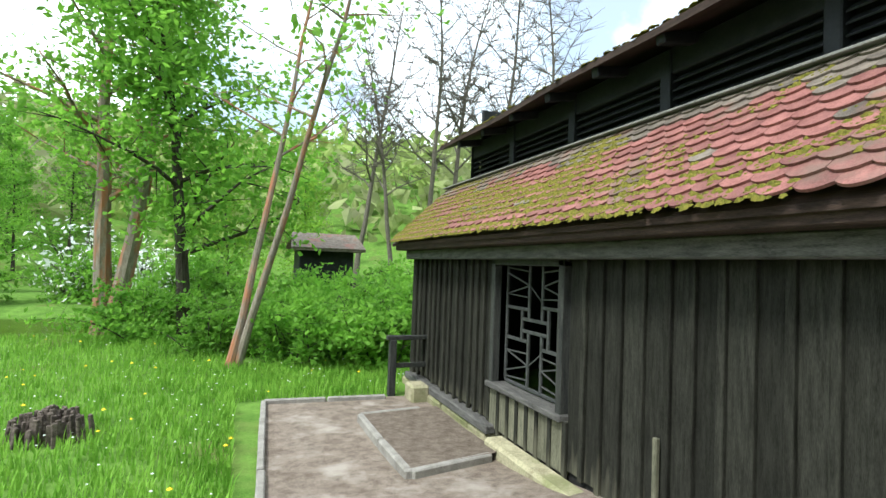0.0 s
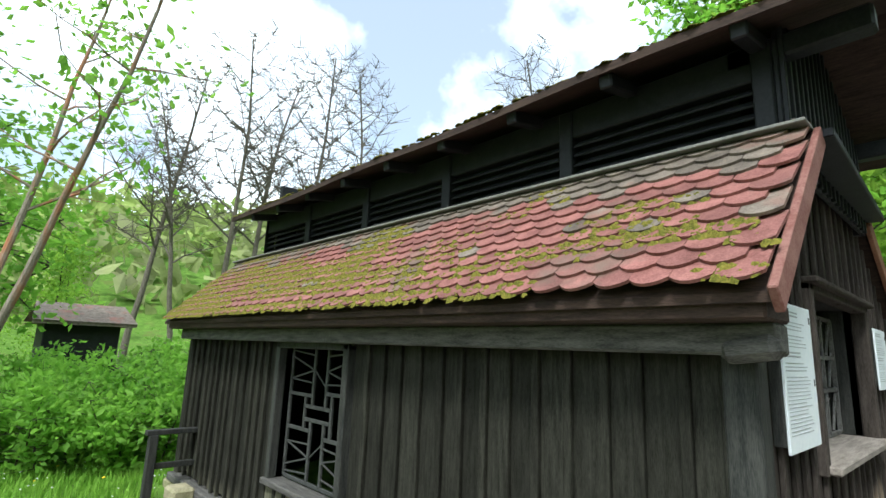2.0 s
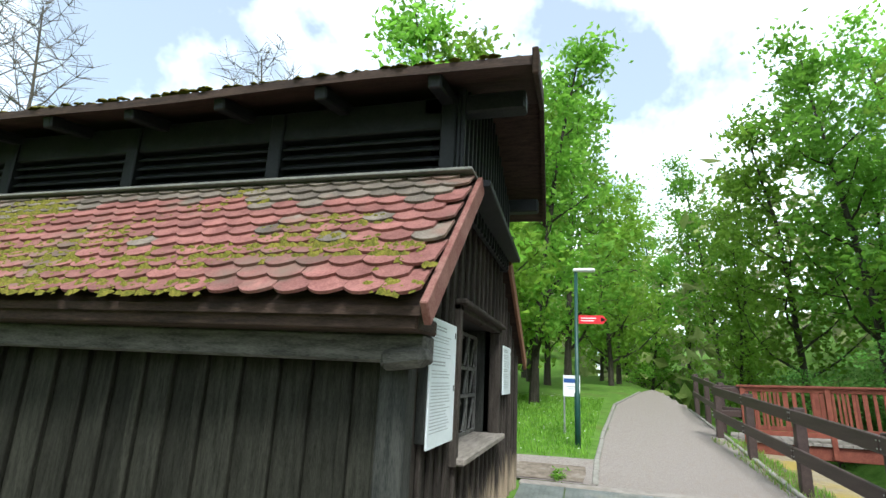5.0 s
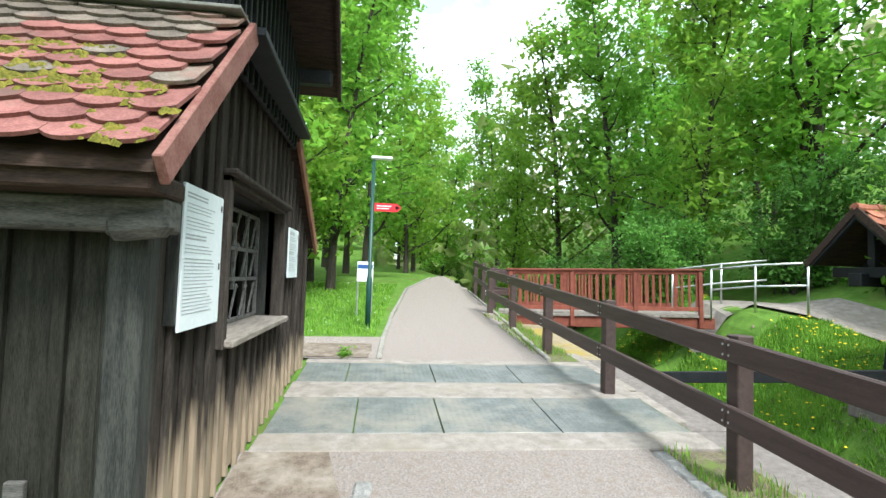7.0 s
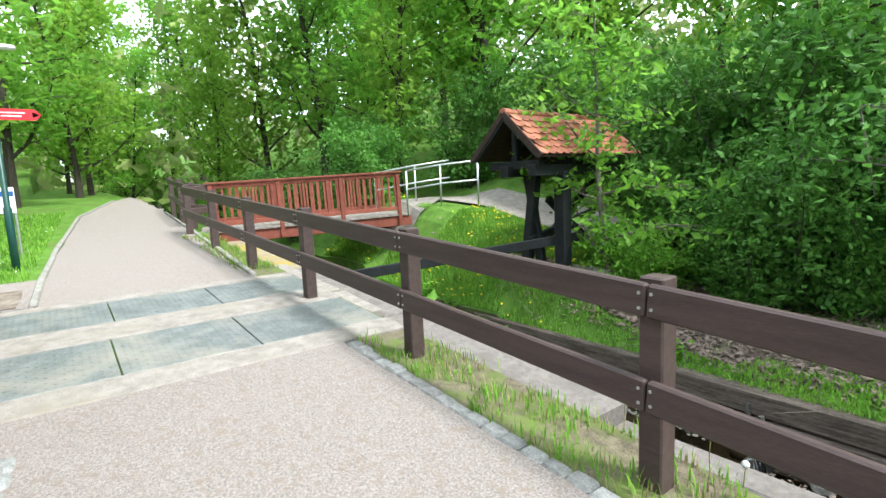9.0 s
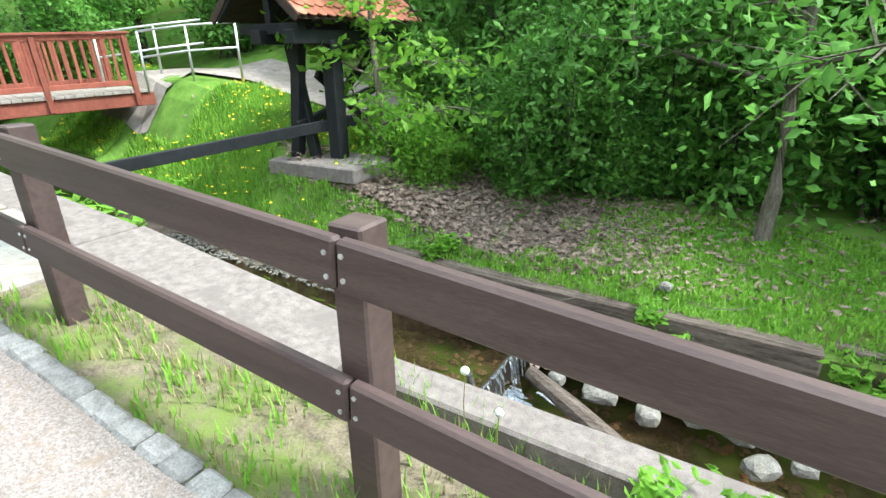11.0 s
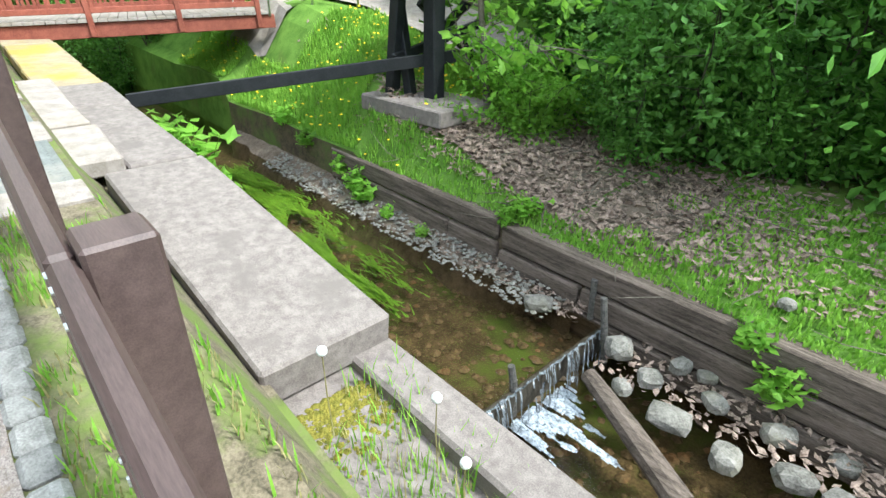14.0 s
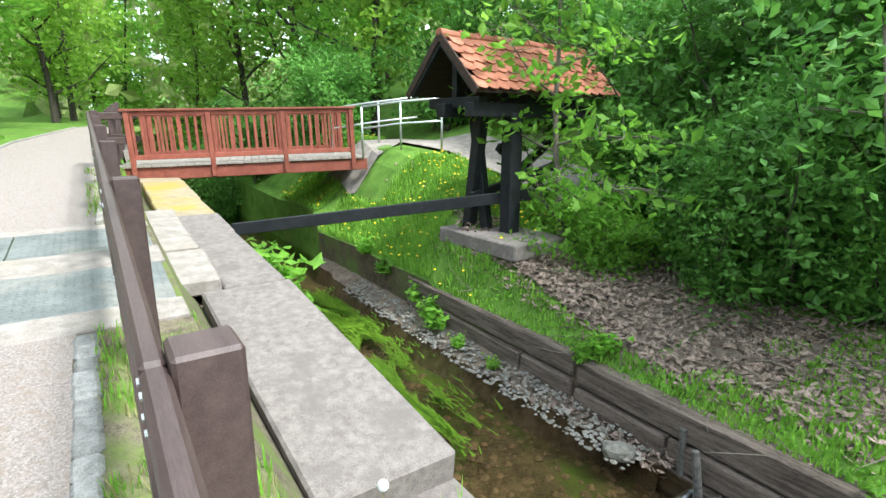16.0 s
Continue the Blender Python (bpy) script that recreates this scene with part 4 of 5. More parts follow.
# ---------------------------------------------------------------- tiled trestle with the rod
def build_trestle():
    """Local x runs across the gable, local y back under the ridge."""
    o = Vector((4.0, -7.62, -0.14))
    back = Vector((0.05, -1, 0))
    yaw = math.atan2(back.y, back.x) - math.pi / 2
    s = thing("trestle", *o, "black timber trestle with a small orange tiled roof on the meadow", "trestle")
    s.matrix_basis = Matrix.Translation(o) @ Matrix.Rotation(yaw, 4, "Z")
    MB().box(-0.4, 1.2, -0.15, 0.85, -0.2, 0.02, 0.02).ob("base", M_SLAB, s)
    lg = MB()
    lg.beam((-0.14, 0.22, 0), (0.1, 0.22, 1.66), 0.16, 0.16, 0.012)
    lg.beam((0.12, 0.34, 0), (-0.14, 0.3, 1.66), 0.14, 0.14, 0.012)
    lg.beam((0.5, 0.43, 0), (0.5, 0.43, 1.66), 0.21, 0.21, 0.014)
    lg.ob("leg", M_BLACK, s)
    br = MB()
    br.beam((0.0, 0.7, 0.55), (0.0, 2.1, 1.5), 0.1, 0.12, 0.01).beam((0.05, 0.6, 1.2), (0.05, 2.0, 0.2), 0.1, 0.12, 0.01).beam((0.05, 0.1, 0.5), (0.05, 2.0, 0.9), 0.09, 0.12, 0.01)
    br.ob("brace", M_BLACK, s)
    tp = MB()
    for x in (-0.1, 0.5):
        tp.box(x - 0.09, x + 0.09, -0.35, 2.3, 1.6, 1.78, 0.012)
    for y in (-0.15, 0.7, 1.6):
        tp.box(-0.55, 0.55, y - 0.07, y + 0.07, 1.72, 1.86, 0.012)
    tp.box(-0.05, 0.05, -0.2, -0.1, 1.86, 2.48, 0.01)
    for sg in (-1, 1):
        for y in (-0.4, 0.5, 1.4, 2.3):
            tp.beam((sg * 0.7, y, 1.9), (0.0, y, 2.55), 0.07, 0.09, 0.01)
    tp.ob("roof_frame", M_BLACK, s)
    th = MB()
    for sg in (-1, 1):
        q = [(sg * 0.74, -0.42, 1.92), (0, -0.42, 2.62), (0, 2.4, 2.62), (sg * 0.74, 2.4, 1.92)]
        q += [(p[0], p[1], p[2] - 0.03) for p in q]
        fs = [(0, 1, 2, 3), (7, 6, 5, 4), (0, 4, 5, 1), (2, 6, 7, 3), (0, 3, 7, 4)]
        th.add(q, fs if sg < 0 else [f[::-1] for f in fs])
    th.ob("roof_boards", M_EAVE, s)
    vb = MB()
    for sg in (-1, 1):
        vb.beam((sg * 0.77, -0.44, 1.89), (0, -0.44, 2.62), 0.03, 0.1, 0.005)
    vb.ob("verge_board", M_EAVE, s)
    # tiles
    tw, tl, n = 0.18, 0.26, 6
    prof = [((k / 6 - 0.5) * (tw - 0.004), 0.05 * (abs(k - 3) / 3) ** 2) for k in range(7)] + [(0.5 * (tw - 0.004), tl), (-0.5 * (tw - 0.004), tl)]
    m_ = len(prof)
    t = MB()
    t.v = [(u, v, 0.03 * (1 - v / tl) + 0.015) for u, v in prof] + [(u, v, 0.03 * (1 - v / tl)) for u, v in prof]
    t.f = [tuple(range(m_)), tuple(range(2 * m_ - 1, m_ - 1, -1))] + [(i, i + m_, (i + 1) % m_ + m_, (i + 1) % m_) for i in range(m_)]
    me = t.mesh("tile", M_TILE3)
    for sg in (-1, 1):
        e = Vector((-sg * 0.74, 0, 0.7)).normalized()
        al = Vector((0, -sg, 0))
        nr = al.cross(e)
        if nr.z < 0:
            al, nr = -al, -nr
        ax = Matrix((al, e, nr)).transposed().to_4x4()
        for r_ in range(6):
            for c_ in range(16):
                y = -0.43 + tw / 2 + c_ * tw + (tw / 2 if r_ % 2 else 0)
                if y < 2.42:
                    o_ = new("tile", me)
                    o_.parent = s
                    o_.matrix_local = Matrix.Translation(Vector((sg * 0.77, y, 1.9)) + e * (r_ * 0.165) + nr * 0.005) @ ax
    rg = MB()
    for i in range(9):
        rg.tube([(0, -0.45 + i * 0.32, 2.645), (0, -0.45 + i * 0.32 + 0.35, 2.63)], [0.07, 0.06], 10)
    rg.ob("ridge_tiles", M_TILE3, s)
    # the flat rod that crosses the stream
    rd = MB().beam((0, 0, 0), Vector((3.45, -8.4, 0.4)) - Vector((5.1, -4.68, 0.02)), 0.06, 0.16, 0.008).ob("rod", M_BLACK)
    rd.location = (5.1, -4.68, 0.02)
    tagged(rd, "long black timber rod spanning the stream to the trestle", "beam")


build_trestle()


# ---------------------------------------------------------------- stream bank timbers, weir, stones
def build_bank():
    for x0, x1, y0, y1, z0, z1 in ((1.42, 4.9, -6.86, -6.9, -1.08, -0.82), (1.42, 2.2, -6.84, -6.84, -1.34, -1.1), (2.22, 4.9, -6.84, -6.88, -1.36, -1.1), (-2.6, 1.36, -6.84, -6.86, -1.14, -0.86), (-2.5, 0.3, -6.82, -6.84, -1.42, -1.16), (0.32, 1.36, -6.82, -6.83, -1.4, -1.16), (-6, -2.65, -6.9, -7.0, -1.1, -0.84), (-2.5, 1.3, -6.8, -6.82, -1.7, -1.43), (1.35, 4.9, -6.82, -6.86, -1.66, -1.37)):
        b = MB()
        b.beam((0, 0, 0), (x1 - x0, y1 - y0, 0), 0.2, z1 - z0, 0.025)
        o = b.ob("timber_beam", M_TIMBER)
        for v in o.data.vertices:
            v.co += 0.012 * noise.noise_vector(v.co * 3 + Vector((x0, z0, 0)))
        o.location = (x0, y0 - 0.38, (z0 + z1) / 2 - 0.14)
        tagged(o, "weathered split timber beam holding the stream bank", "beam", "bank timbers")
    u = MB()
    u.v = [(x, y, WATER_UP) for x in (0.0, 60.0) for y in (Y_R, Y_L)]
    u.f = [(0, 2, 3, 1)]
    tagged(u.ob("water_upper", M_WATER), "clear shallow brown stream water", "water", kind="structure")
    u = MB()
    u.v = [(x, y, WATER_LOW) for x in (-60.0, 0.06) for y in (Y_R, Y_L)]
    u.f = [(0, 2, 3, 1)]
    tagged(u.ob("water_lower", M_WATER), "clear shallow stream water below the weir", "water", kind="structure")
    wr = thing("weir", 0, -5.88, -1.93, "small timber board weir with falling water", "weir")
    MB().box(-0.03, 0.03, -1.3, 1.15, -0.2, 0.33, 0.01).ob("board", M_BARKDARK, wr)
    f = MB()
    rows, cols = 8, 110
    for i in range(rows + 1):
        for j in range(cols + 1):
            t_, y = i / rows, -1.2 + j * 1.7 / cols
            f.v.append((-0.03 - 0.15 * t_ + 0.02 * noise.noise(Vector((y * 14, t_ * 2, 0))), y * (1 - 0.1 * t_) + 0.1 * t_, 0.36 - 0.3 * t_ * t_ + 0.012 * noise.noise(Vector((y * 30, t_ * 3, 4)))))
    f.f = [(i * (cols + 1) + j, i * (cols + 1) + j + 1, (i + 1) * (cols + 1) + j + 1, (i + 1) * (cols + 1) + j) for i in range(rows) for j in range(cols) if noise.noise(Vector((j * 0.9, i * 0.15, 7))) > 0.16 - 0.4 * (i < 1)]
    f.ob("falling_water", M_FALL, wr, smooth=True)
    fo = MB()
    # churned water: a torn, lumpy sheet that thins out downstream
    nu, nv = 70, 110
    keep = {}
    for i in range(nu + 1):
        for j in range(nv + 1):
            u, v = i / nu, j / nv
            x_, y_ = -0.1 - 0.95 * u, -0.75 + 1.25 * v
            n1 = noise.noise(Vector((x_ * 3, y_ * 10, 2))) + 0.35 * noise.noise(Vector((x_ * 8, y_ * 34, 5)))
            keep[i, j] = n1 + 0.55 - 1.05 * u - 1.3 * abs(v - 0.55 + 0.25 * u)
            fo.v.append((x_, y_, 0.088 + 0.06 * (1 - u) ** 2 * max(0, 0.5 + n1) + 0.006 * noise.noise(Vector((x_ * 40, y_ * 40, 1)))))
    fo.f = [(i * (nv + 1) + j, (i + 1) * (nv + 1) + j, (i + 1) * (nv + 1) + j + 1, i * (nv + 1) + j + 1) for i in range(nu) for j in range(nv) if keep[i, j] > 0]
    fo.ob("foam", M_FOAM, wr)
    for x, y, top, lean in ((0.12, -6.85, -0.93, 0.02), (-0.16, -6.7, -0.97, 0.06), (-0.02, -5.55, -1.15, 0.03)):
        p = MB()
        p.tube([(0, 0, 0), (lean, 0, 0.4), (lean * 2, 0.01, top + 1.72)], [0.035, 0.033, 0.03], 9)
        o = p.ob("stake", M_GREYWOOD)
        o.location = (x, y - 0.28, -1.93)
        tagged(o, "weathered wooden stake driven into the stream bed", "stake", "weir stakes")
    lg = MB()
    lg.tube([(0, 0, 0), (-0.5, 0.2, -0.08), (-1.05, 0.42, -0.2)], [0.07, 0.09, 0.1], 10)
    o = lg.ob("log", M_TIMBER)
    o.location = (-0.3, -6.43, -1.58)
    tagged(o, "wet grey log lying below the weir", "log")


build_bank()


def stone(x, y, z, s, seed, label="pale rough fieldstone beside the stream"):
    bm = bmesh.new()
    bmesh.ops.create_icosphere(bm, subdivisions=2, radius=1)
    r = random.Random(seed)
    k = Vector((r.uniform(0.9, 1.35), r.uniform(0.7, 1), r.uniform(0.55, 0.8)))
    for v in bm.verts:
        c = v.co.copy()
        m = max(abs(c.x), abs(c.y), abs(c.z))
        c = c.lerp(c / m * 0.8, 0.65)
        c += 0.16 * noise.noise_vector(c * 1.7 + Vector((seed, 0, 0)))
        v.co = Vector((c.x * k.x, c.y * k.y, c.z * k.z)) * s
    me = bpy.data.meshes.new("stone")
    bm.to_mesh(me)
    bm.free()
    me.materials.append(M_STONE)
    o = new("stone", me)
    o.matrix_basis = Matrix.Translation((x, y, z)) @ Matrix.Rotation(r.uniform(0, 3), 4, "Z")
    return tagged(o, label, "stone", "stones by the stream")


for i, (x, y, z, s) in enumerate(((0.6, -6.62, -1.4, 0.17), (-0.3, -6.62, -1.42, 0.19), (-0.95, -6.3, -1.55, 0.19), (-1.4, -6.3, -1.6, 0.19), (-1.8, -6.45, -1.58, 0.2), (-2.12, -6.4, -1.55, 0.19), (-2.3, -6.12, -1.62, 0.17), (-2.6, -6.3, -1.63, 0.14), (-0.65, -6.55, -1.5, 0.16), (-1.15, -6.62, -1.45, 0.15), (-1.6, -6.7, -1.5, 0.16), (-0.8, -6.75, -1.38, 0.13), (-2.0, -6.75, -1.5, 0.13), (-0.5, -6.4, -1.6, 0.13), (-1.27, -7.2, -0.72, 0.1), (-1.1, -5.9, -1.72, 0.12), (0.5, -5.2, -1.6, 0.12), (-2.9, -6.5, -1.6, 0.15), (-1.0, -6.8, -1.4, 0.12))):
    stone(x, y - 0.28, z - 0.13, s * 0.76, i)
gb = MB()
rr = random.Random(31)
for i in range(1500):
    x, y = rr.uniform(-4, 6), rr.uniform(Y_R + 0.05, Y_L - 0.05)
    s = rr.uniform(0.015, 0.06)
    c = Vector((x, y, height(x, y) + s * 0.2))
    gb.add([c + Vector((math.cos(k * 1.05 + i) * s * rr.uniform(0.8, 1.2), math.sin(k * 1.05 + i) * s, 0)) for k in range(6)] + [c + Vector((0, 0, s * 0.6))], [(k, (k + 1) % 6, 6) for k in range(6)])
tagged(gb.ob("stream_pebbles", M_PEBBLE), "brown pebbles on the stream bed", "pebbles", kind="stuff")
al = MB()
for i in range(5200):
    t = rr.uniform(0, 1)
    x, y = 1.75 + 5.0 * t + rr.gauss(0, 0.15), -5.78 - 0.6 * t + rr.gauss(0, 0.24)
    if Y_R + 0.1 < y < Y_L - 0.1 and noise.noise(Vector((x * 1.1, y * 3.2, 4))) > -0.06:
        l, w_ = rr.uniform(0.1, 0.35), rr.uniform(0.008, 0.02)
        a = rr.gauss(0, 0.25)
        z = -1.68 + rr.uniform(-0.06, 0.05)
        al.add([(x, y - w_, z), (x + l * math.cos(a), y + l * math.sin(a), z + 0.01), (x, y + w_, z)], [(0, 1, 2)])
tagged(al.ob("water_weed", M_ALGAE), "bright green weed streaming under the water", "water weed", kind="stuff")
# gravel bar at the foot of the timbers
gbar = MB()
nx = 90
for i in range(nx + 1):
    x = 0.3 + 8.5 * i / nx
    wv = 0.1 + 0.36 * math.sin(math.pi * i / nx) ** 0.7 + 0.12 * noise.noise(Vector((x * 2, 0, 0)))
    for j, (t, h_) in enumerate(((0, -1.2), (0.4, -1.3), (0.8, -1.38), (1.25, -1.47))):
        gbar.v.append((x, -7.23 + wv * t * 1.1, h_ - 0.19 - 0.28 * (t > 1) + 0.05 * (1.25 - t) * noise.noise(Vector((x * 3, t * 3, 2)))))
gbar.f = [(i * 4 + j, (i + 1) * 4 + j, (i + 1) * 4 + j + 1, i * 4 + j + 1) for i in range(nx) for j in range(3)]
bp = MB()
for i in range(1100):
    x, q = rr.uniform(0.4, 6.5), rr.random()
    c = Vector((x, -7.16 + 0.42 * q, -1.44 - 0.13 * q + rr.uniform(-0.01, 0.03)))
    k = rr.uniform(0.012, 0.035)
    bp.add([c + Vector((math.cos(j * 1.05 + i) * k * rr.uniform(0.7, 1.3), math.sin(j * 1.05 + i) * k, 0)) for j in range(6)] + [c + Vector((0, 0, k * 0.7))], [(j, (j + 1) % 6, 6) for j in range(6)])
tagged(bp.ob("bar_gravel", M_STONE), "small grey stones on the gravel bar", "gravel", kind="stuff")
tagged(gbar.ob("gravel_bar", M_SOIL), "silty gravel bar at the foot of the bank timbers", "ground", kind="structure")


# ---------------------------------------------------------------- lamp, signs
def build_lamp():
    z = slope(7.1) - 0.02
    p = thing("street_lamp", 7.1, -0.72, z, "dark green street lamp pole with a flat white head", "lamp")
    MB().tube([(0, 0, -0.2), (0, 0, 0.9), (0, 0, 0.92), (0, 0, 3.05)], [0.05, 0.05, 0.036, 0.032], 12).ob("pole", M_GREENPOLE, p, smooth=True)
    MB().box(-0.06, 0.06, -0.34, 0.05, 3.04, 3.1, 0.02).ob("head", M_LAMPGLASS, p)
    s = thing("direction_sign", 7.1, -0.72, z + 2.1, "red direction arrow sign with white print on the lamp pole", "sign")
    b = MB()
    q = [(-0.04, 0.0), (-0.45, 0.0), (-0.52, 0.075), (-0.45, 0.15), (-0.04, 0.15)]
    b.v = [(-0.04, y, zz) for y, zz in q] + [(-0.025, y, zz) for y, zz in q]
    b.f = [(4, 3, 2, 1, 0), (5, 6, 7, 8, 9)] + [(i, (i + 1) % 5, (i + 1) % 5 + 5, i + 5) for i in range(5)]
    b.ob("panel", M_RED, s)
    w = MB()
    w.box(-0.0425, -0.0402, -0.34, -0.08, 0.09, 0.105, 0.0005).box(-0.0425, -0.0402, -0.3, -0.08, 0.045, 0.06, 0.0005)
    w.add([(-0.0425, -0.42, 0.035), (-0.0425, -0.42, 0.115), (-0.0425, -0.5, 0.075)], [(0, 1, 2), (2, 1, 0)])
    w.ob("print", M_SIGNWHITE, s)
    z2 = slope(8.3)
    n = thing("notice_sign", 8.3, -0.6, z2, "small white and blue notice on two posts", "sign")
    for yy in (-0.14, 0.14):
        MB().tube([(0, yy, -0.1), (0, yy, 1.1)], [0.018, 0.018], 8).ob("post", M_GALV, n)
    MB().box(-0.03, -0.015, -0.16, 0.16, 0.72, 1.12, 0.003).ob("panel", M_SIGNWHITE, n)
    MB().box(-0.033, -0.03, -0.15, 0.15, 0.98, 1.06, 0.001).ob("band", M_BLUE, n)
    MB().box(-0.033, -0.03, -0.13, 0.1, 0.9, 0.915, 0.0005).box(-0.033, -0.03, -0.13, 0.06, 0.86, 0.872, 0.0005).ob("print", M_INK, n)


build_lamp()


# ---------------------------------------------------------------- far shed, stump
def build_shed():
    s = thing("shed", 0.4, 19.6, 0.2, "small dark timber shed with a tiled roof behind bushes", "shed")
    MB().box(-1.0, 1.0, -0.8, 1.2, -0.6, 1.75, 0.02).ob("wall", M_BLACK, s)
    r = MB()
    r.add([(-1.35, -1.3, 1.75), (1.35, -1.3, 1.75), (1.2, 0.2, 2.35), (-1.2, 0.2, 2.35), (1.35, 1.5, 1.75), (-1.35, 1.5, 1.75)], [(0, 1, 2, 3), (3, 2, 4, 5)])
    r.add([(-1.35, -1.3, 1.68), (1.35, -1.3, 1.68), (1.35, 1.5, 1.68), (-1.35, 1.5, 1.68)], [(3, 2, 1, 0)])
    r.add([(-1.35, -1.3, 1.68), (1.35, -1.3, 1.68), (1.35, -1.3, 1.75), (-1.35, -1.3, 1.75)], [(0, 1, 2, 3)])
    r.ob("roof", M_TILE2, s)
    t = MB()
    for k in range(7):
        z = 1.77 + k * 0.086
        y = -1.3 + k * 0.215
        t.box(-1.35 + k * 0.02, 1.35 - k * 0.02, y - 0.03, y + 0.2, z, z + 0.03, 0.004, Matrix.Translation((0, y, z)) @ Matrix.Rotation(radians(21.8), 4, "X") @ Matrix.Translation((0, -y, -z)))
    t.ob("tile_rows", M_TILE2, s)
    MB().box(1.0, 1.25, -0.8, -0.5, -0.6, 0.25, 0.02).ob("pier", M_PLINTH, s)


build_shed()
st = MB()
rr = random.Random(9)
for i in range(150):
    a, rd_ = rr.uniform(0, 6.28), rr.uniform(0, 0.32)
    h = 0.22 + 0.1 * rr.random() - 0.3 * (rd_ - 0.1)
    st.beam((rd_ * math.cos(a) * 1.25, rd_ * math.sin(a), -0.1), (rd_ * math.cos(a) * 1.1, rd_ * math.sin(a) * 0.9, h), 0.05, 0.03, 0.006)
o = st.ob("tree_stump", M_TIMBER)
o.location = (-4.3, 5.6, height(-4.3, 5.6))
tagged(o, "rotten broken tree stump in the meadow", "stump")


# ---------------------------------------------------------------- plants
def leaf(b, c, s, rnd, up=0.5):
    """One small pointed leaf, folded along its rib."""
    n = Vector((rnd.gauss(0, 1), rnd.gauss(0, 1), rnd.gauss(0, 1) + up * 2)).normalized()
    a = n.orthogonal()
    a = Matrix.Rotation(rnd.uniform(0, 6.28), 3, n) @ a
    w = n.cross(a)
    b.add([c - a * s, c + w * s * 0.52 - n * s * 0.15, c + a * s, c - w * s * 0.52 - n * s * 0.15], [(0, 1, 2), (0, 2, 3)])


def limb_path(p, d, ln, rnd, n=4, wob=0.18, lift=0.0):
    pts = [Vector(p)]
    d = Vector(d).normalized()
    for i in range(n):
        d = (d + Vector((rnd.gauss(0, wob), rnd.gauss(0, wob), rnd.gauss(0, wob * 0.6) + lift))).normalized()
        pts.append(pts[-1] + d * ln / n)
    return pts


def make_tree(name, seed, h, r0, crown_lo, spread, n_limb, leaves, ls, bark, leafmat, label, lean=(0, 0), stems=1, droop=0.0, twigs=3, leans=(), fine=0.002):
    rnd = random.Random(seed)
    t = thing(name, 0, 0, 0, label, "tree")
    wood, tips = MB(), []
    for s in range(stems):
        d0 = Vector((*(leans[s] if leans else lean), 1))
        k = 8
        pts = limb_path((0.12 * s, 0.05 * s, -0.2), d0, h, rnd, k, 0.045, 0.02)
        wood.tube(pts, [r0 * (1.25 if i == 0 else 1) * (1 - 0.88 * i / k) + 0.008 for i in range(k + 1)], 9)
        for i in range(n_limb):
            f = crown_lo + (1 - crown_lo) * (i + rnd.random()) / n_limb
            q = f * k
            j = min(int(q), k - 1)
            p = pts[j].lerp(pts[j + 1], q - j)
            az = i * 2.4 + rnd.uniform(-0.5, 0.5)
            ln = spread * (1 - 0.65 * (f - crown_lo) / (1.001 - crown_lo)) * rnd.uniform(0.7, 1.2)
            rad = r0 * (1 - 0.85 * f) * 0.5 + 0.006
            lp = limb_path(p, (math.cos(az), math.sin(az), 0.5 - droop), ln, rnd, 4, 0.2, 0.05 - droop * 0.1)
            wood.tube(lp, [rad * (1 - 0.8 * m / 4) for m in range(5)], 5)
            for m in range(1, 5):
                for z in range(twigs):
                    tp = limb_path(lp[m], (rnd.gauss(0, 1), rnd.gauss(0, 1), rnd.gauss(0.25 - droop, 0.5)), ln * rnd.uniform(0.2, 0.45), rnd, 2, 0.25)
                    wood.tube([tp[0], tp[2]], [rad * 0.3 + fine, fine], 3)
                    tips += tp[1:]
            tips += lp[2:]
        tips.append(pts[-1])
    wood.ob("trunk", bark, t)
    if leaves:
        fo = MB()
        per = leaves / len(tips)
        for p in tips:
            n = int(per * rnd.uniform(0.3, 1.7))
            sp = spread * 0.13
            for i in range(n):
                leaf(fo, p + Vector((rnd.gauss(0, sp), rnd.gauss(0, sp), rnd.gauss(0, sp * 0.6))), ls * rnd.uniform(0.6, 1.2), rnd)
        tagged(fo.ob("foliage", leafmat, t), kind="stuff")
    return t


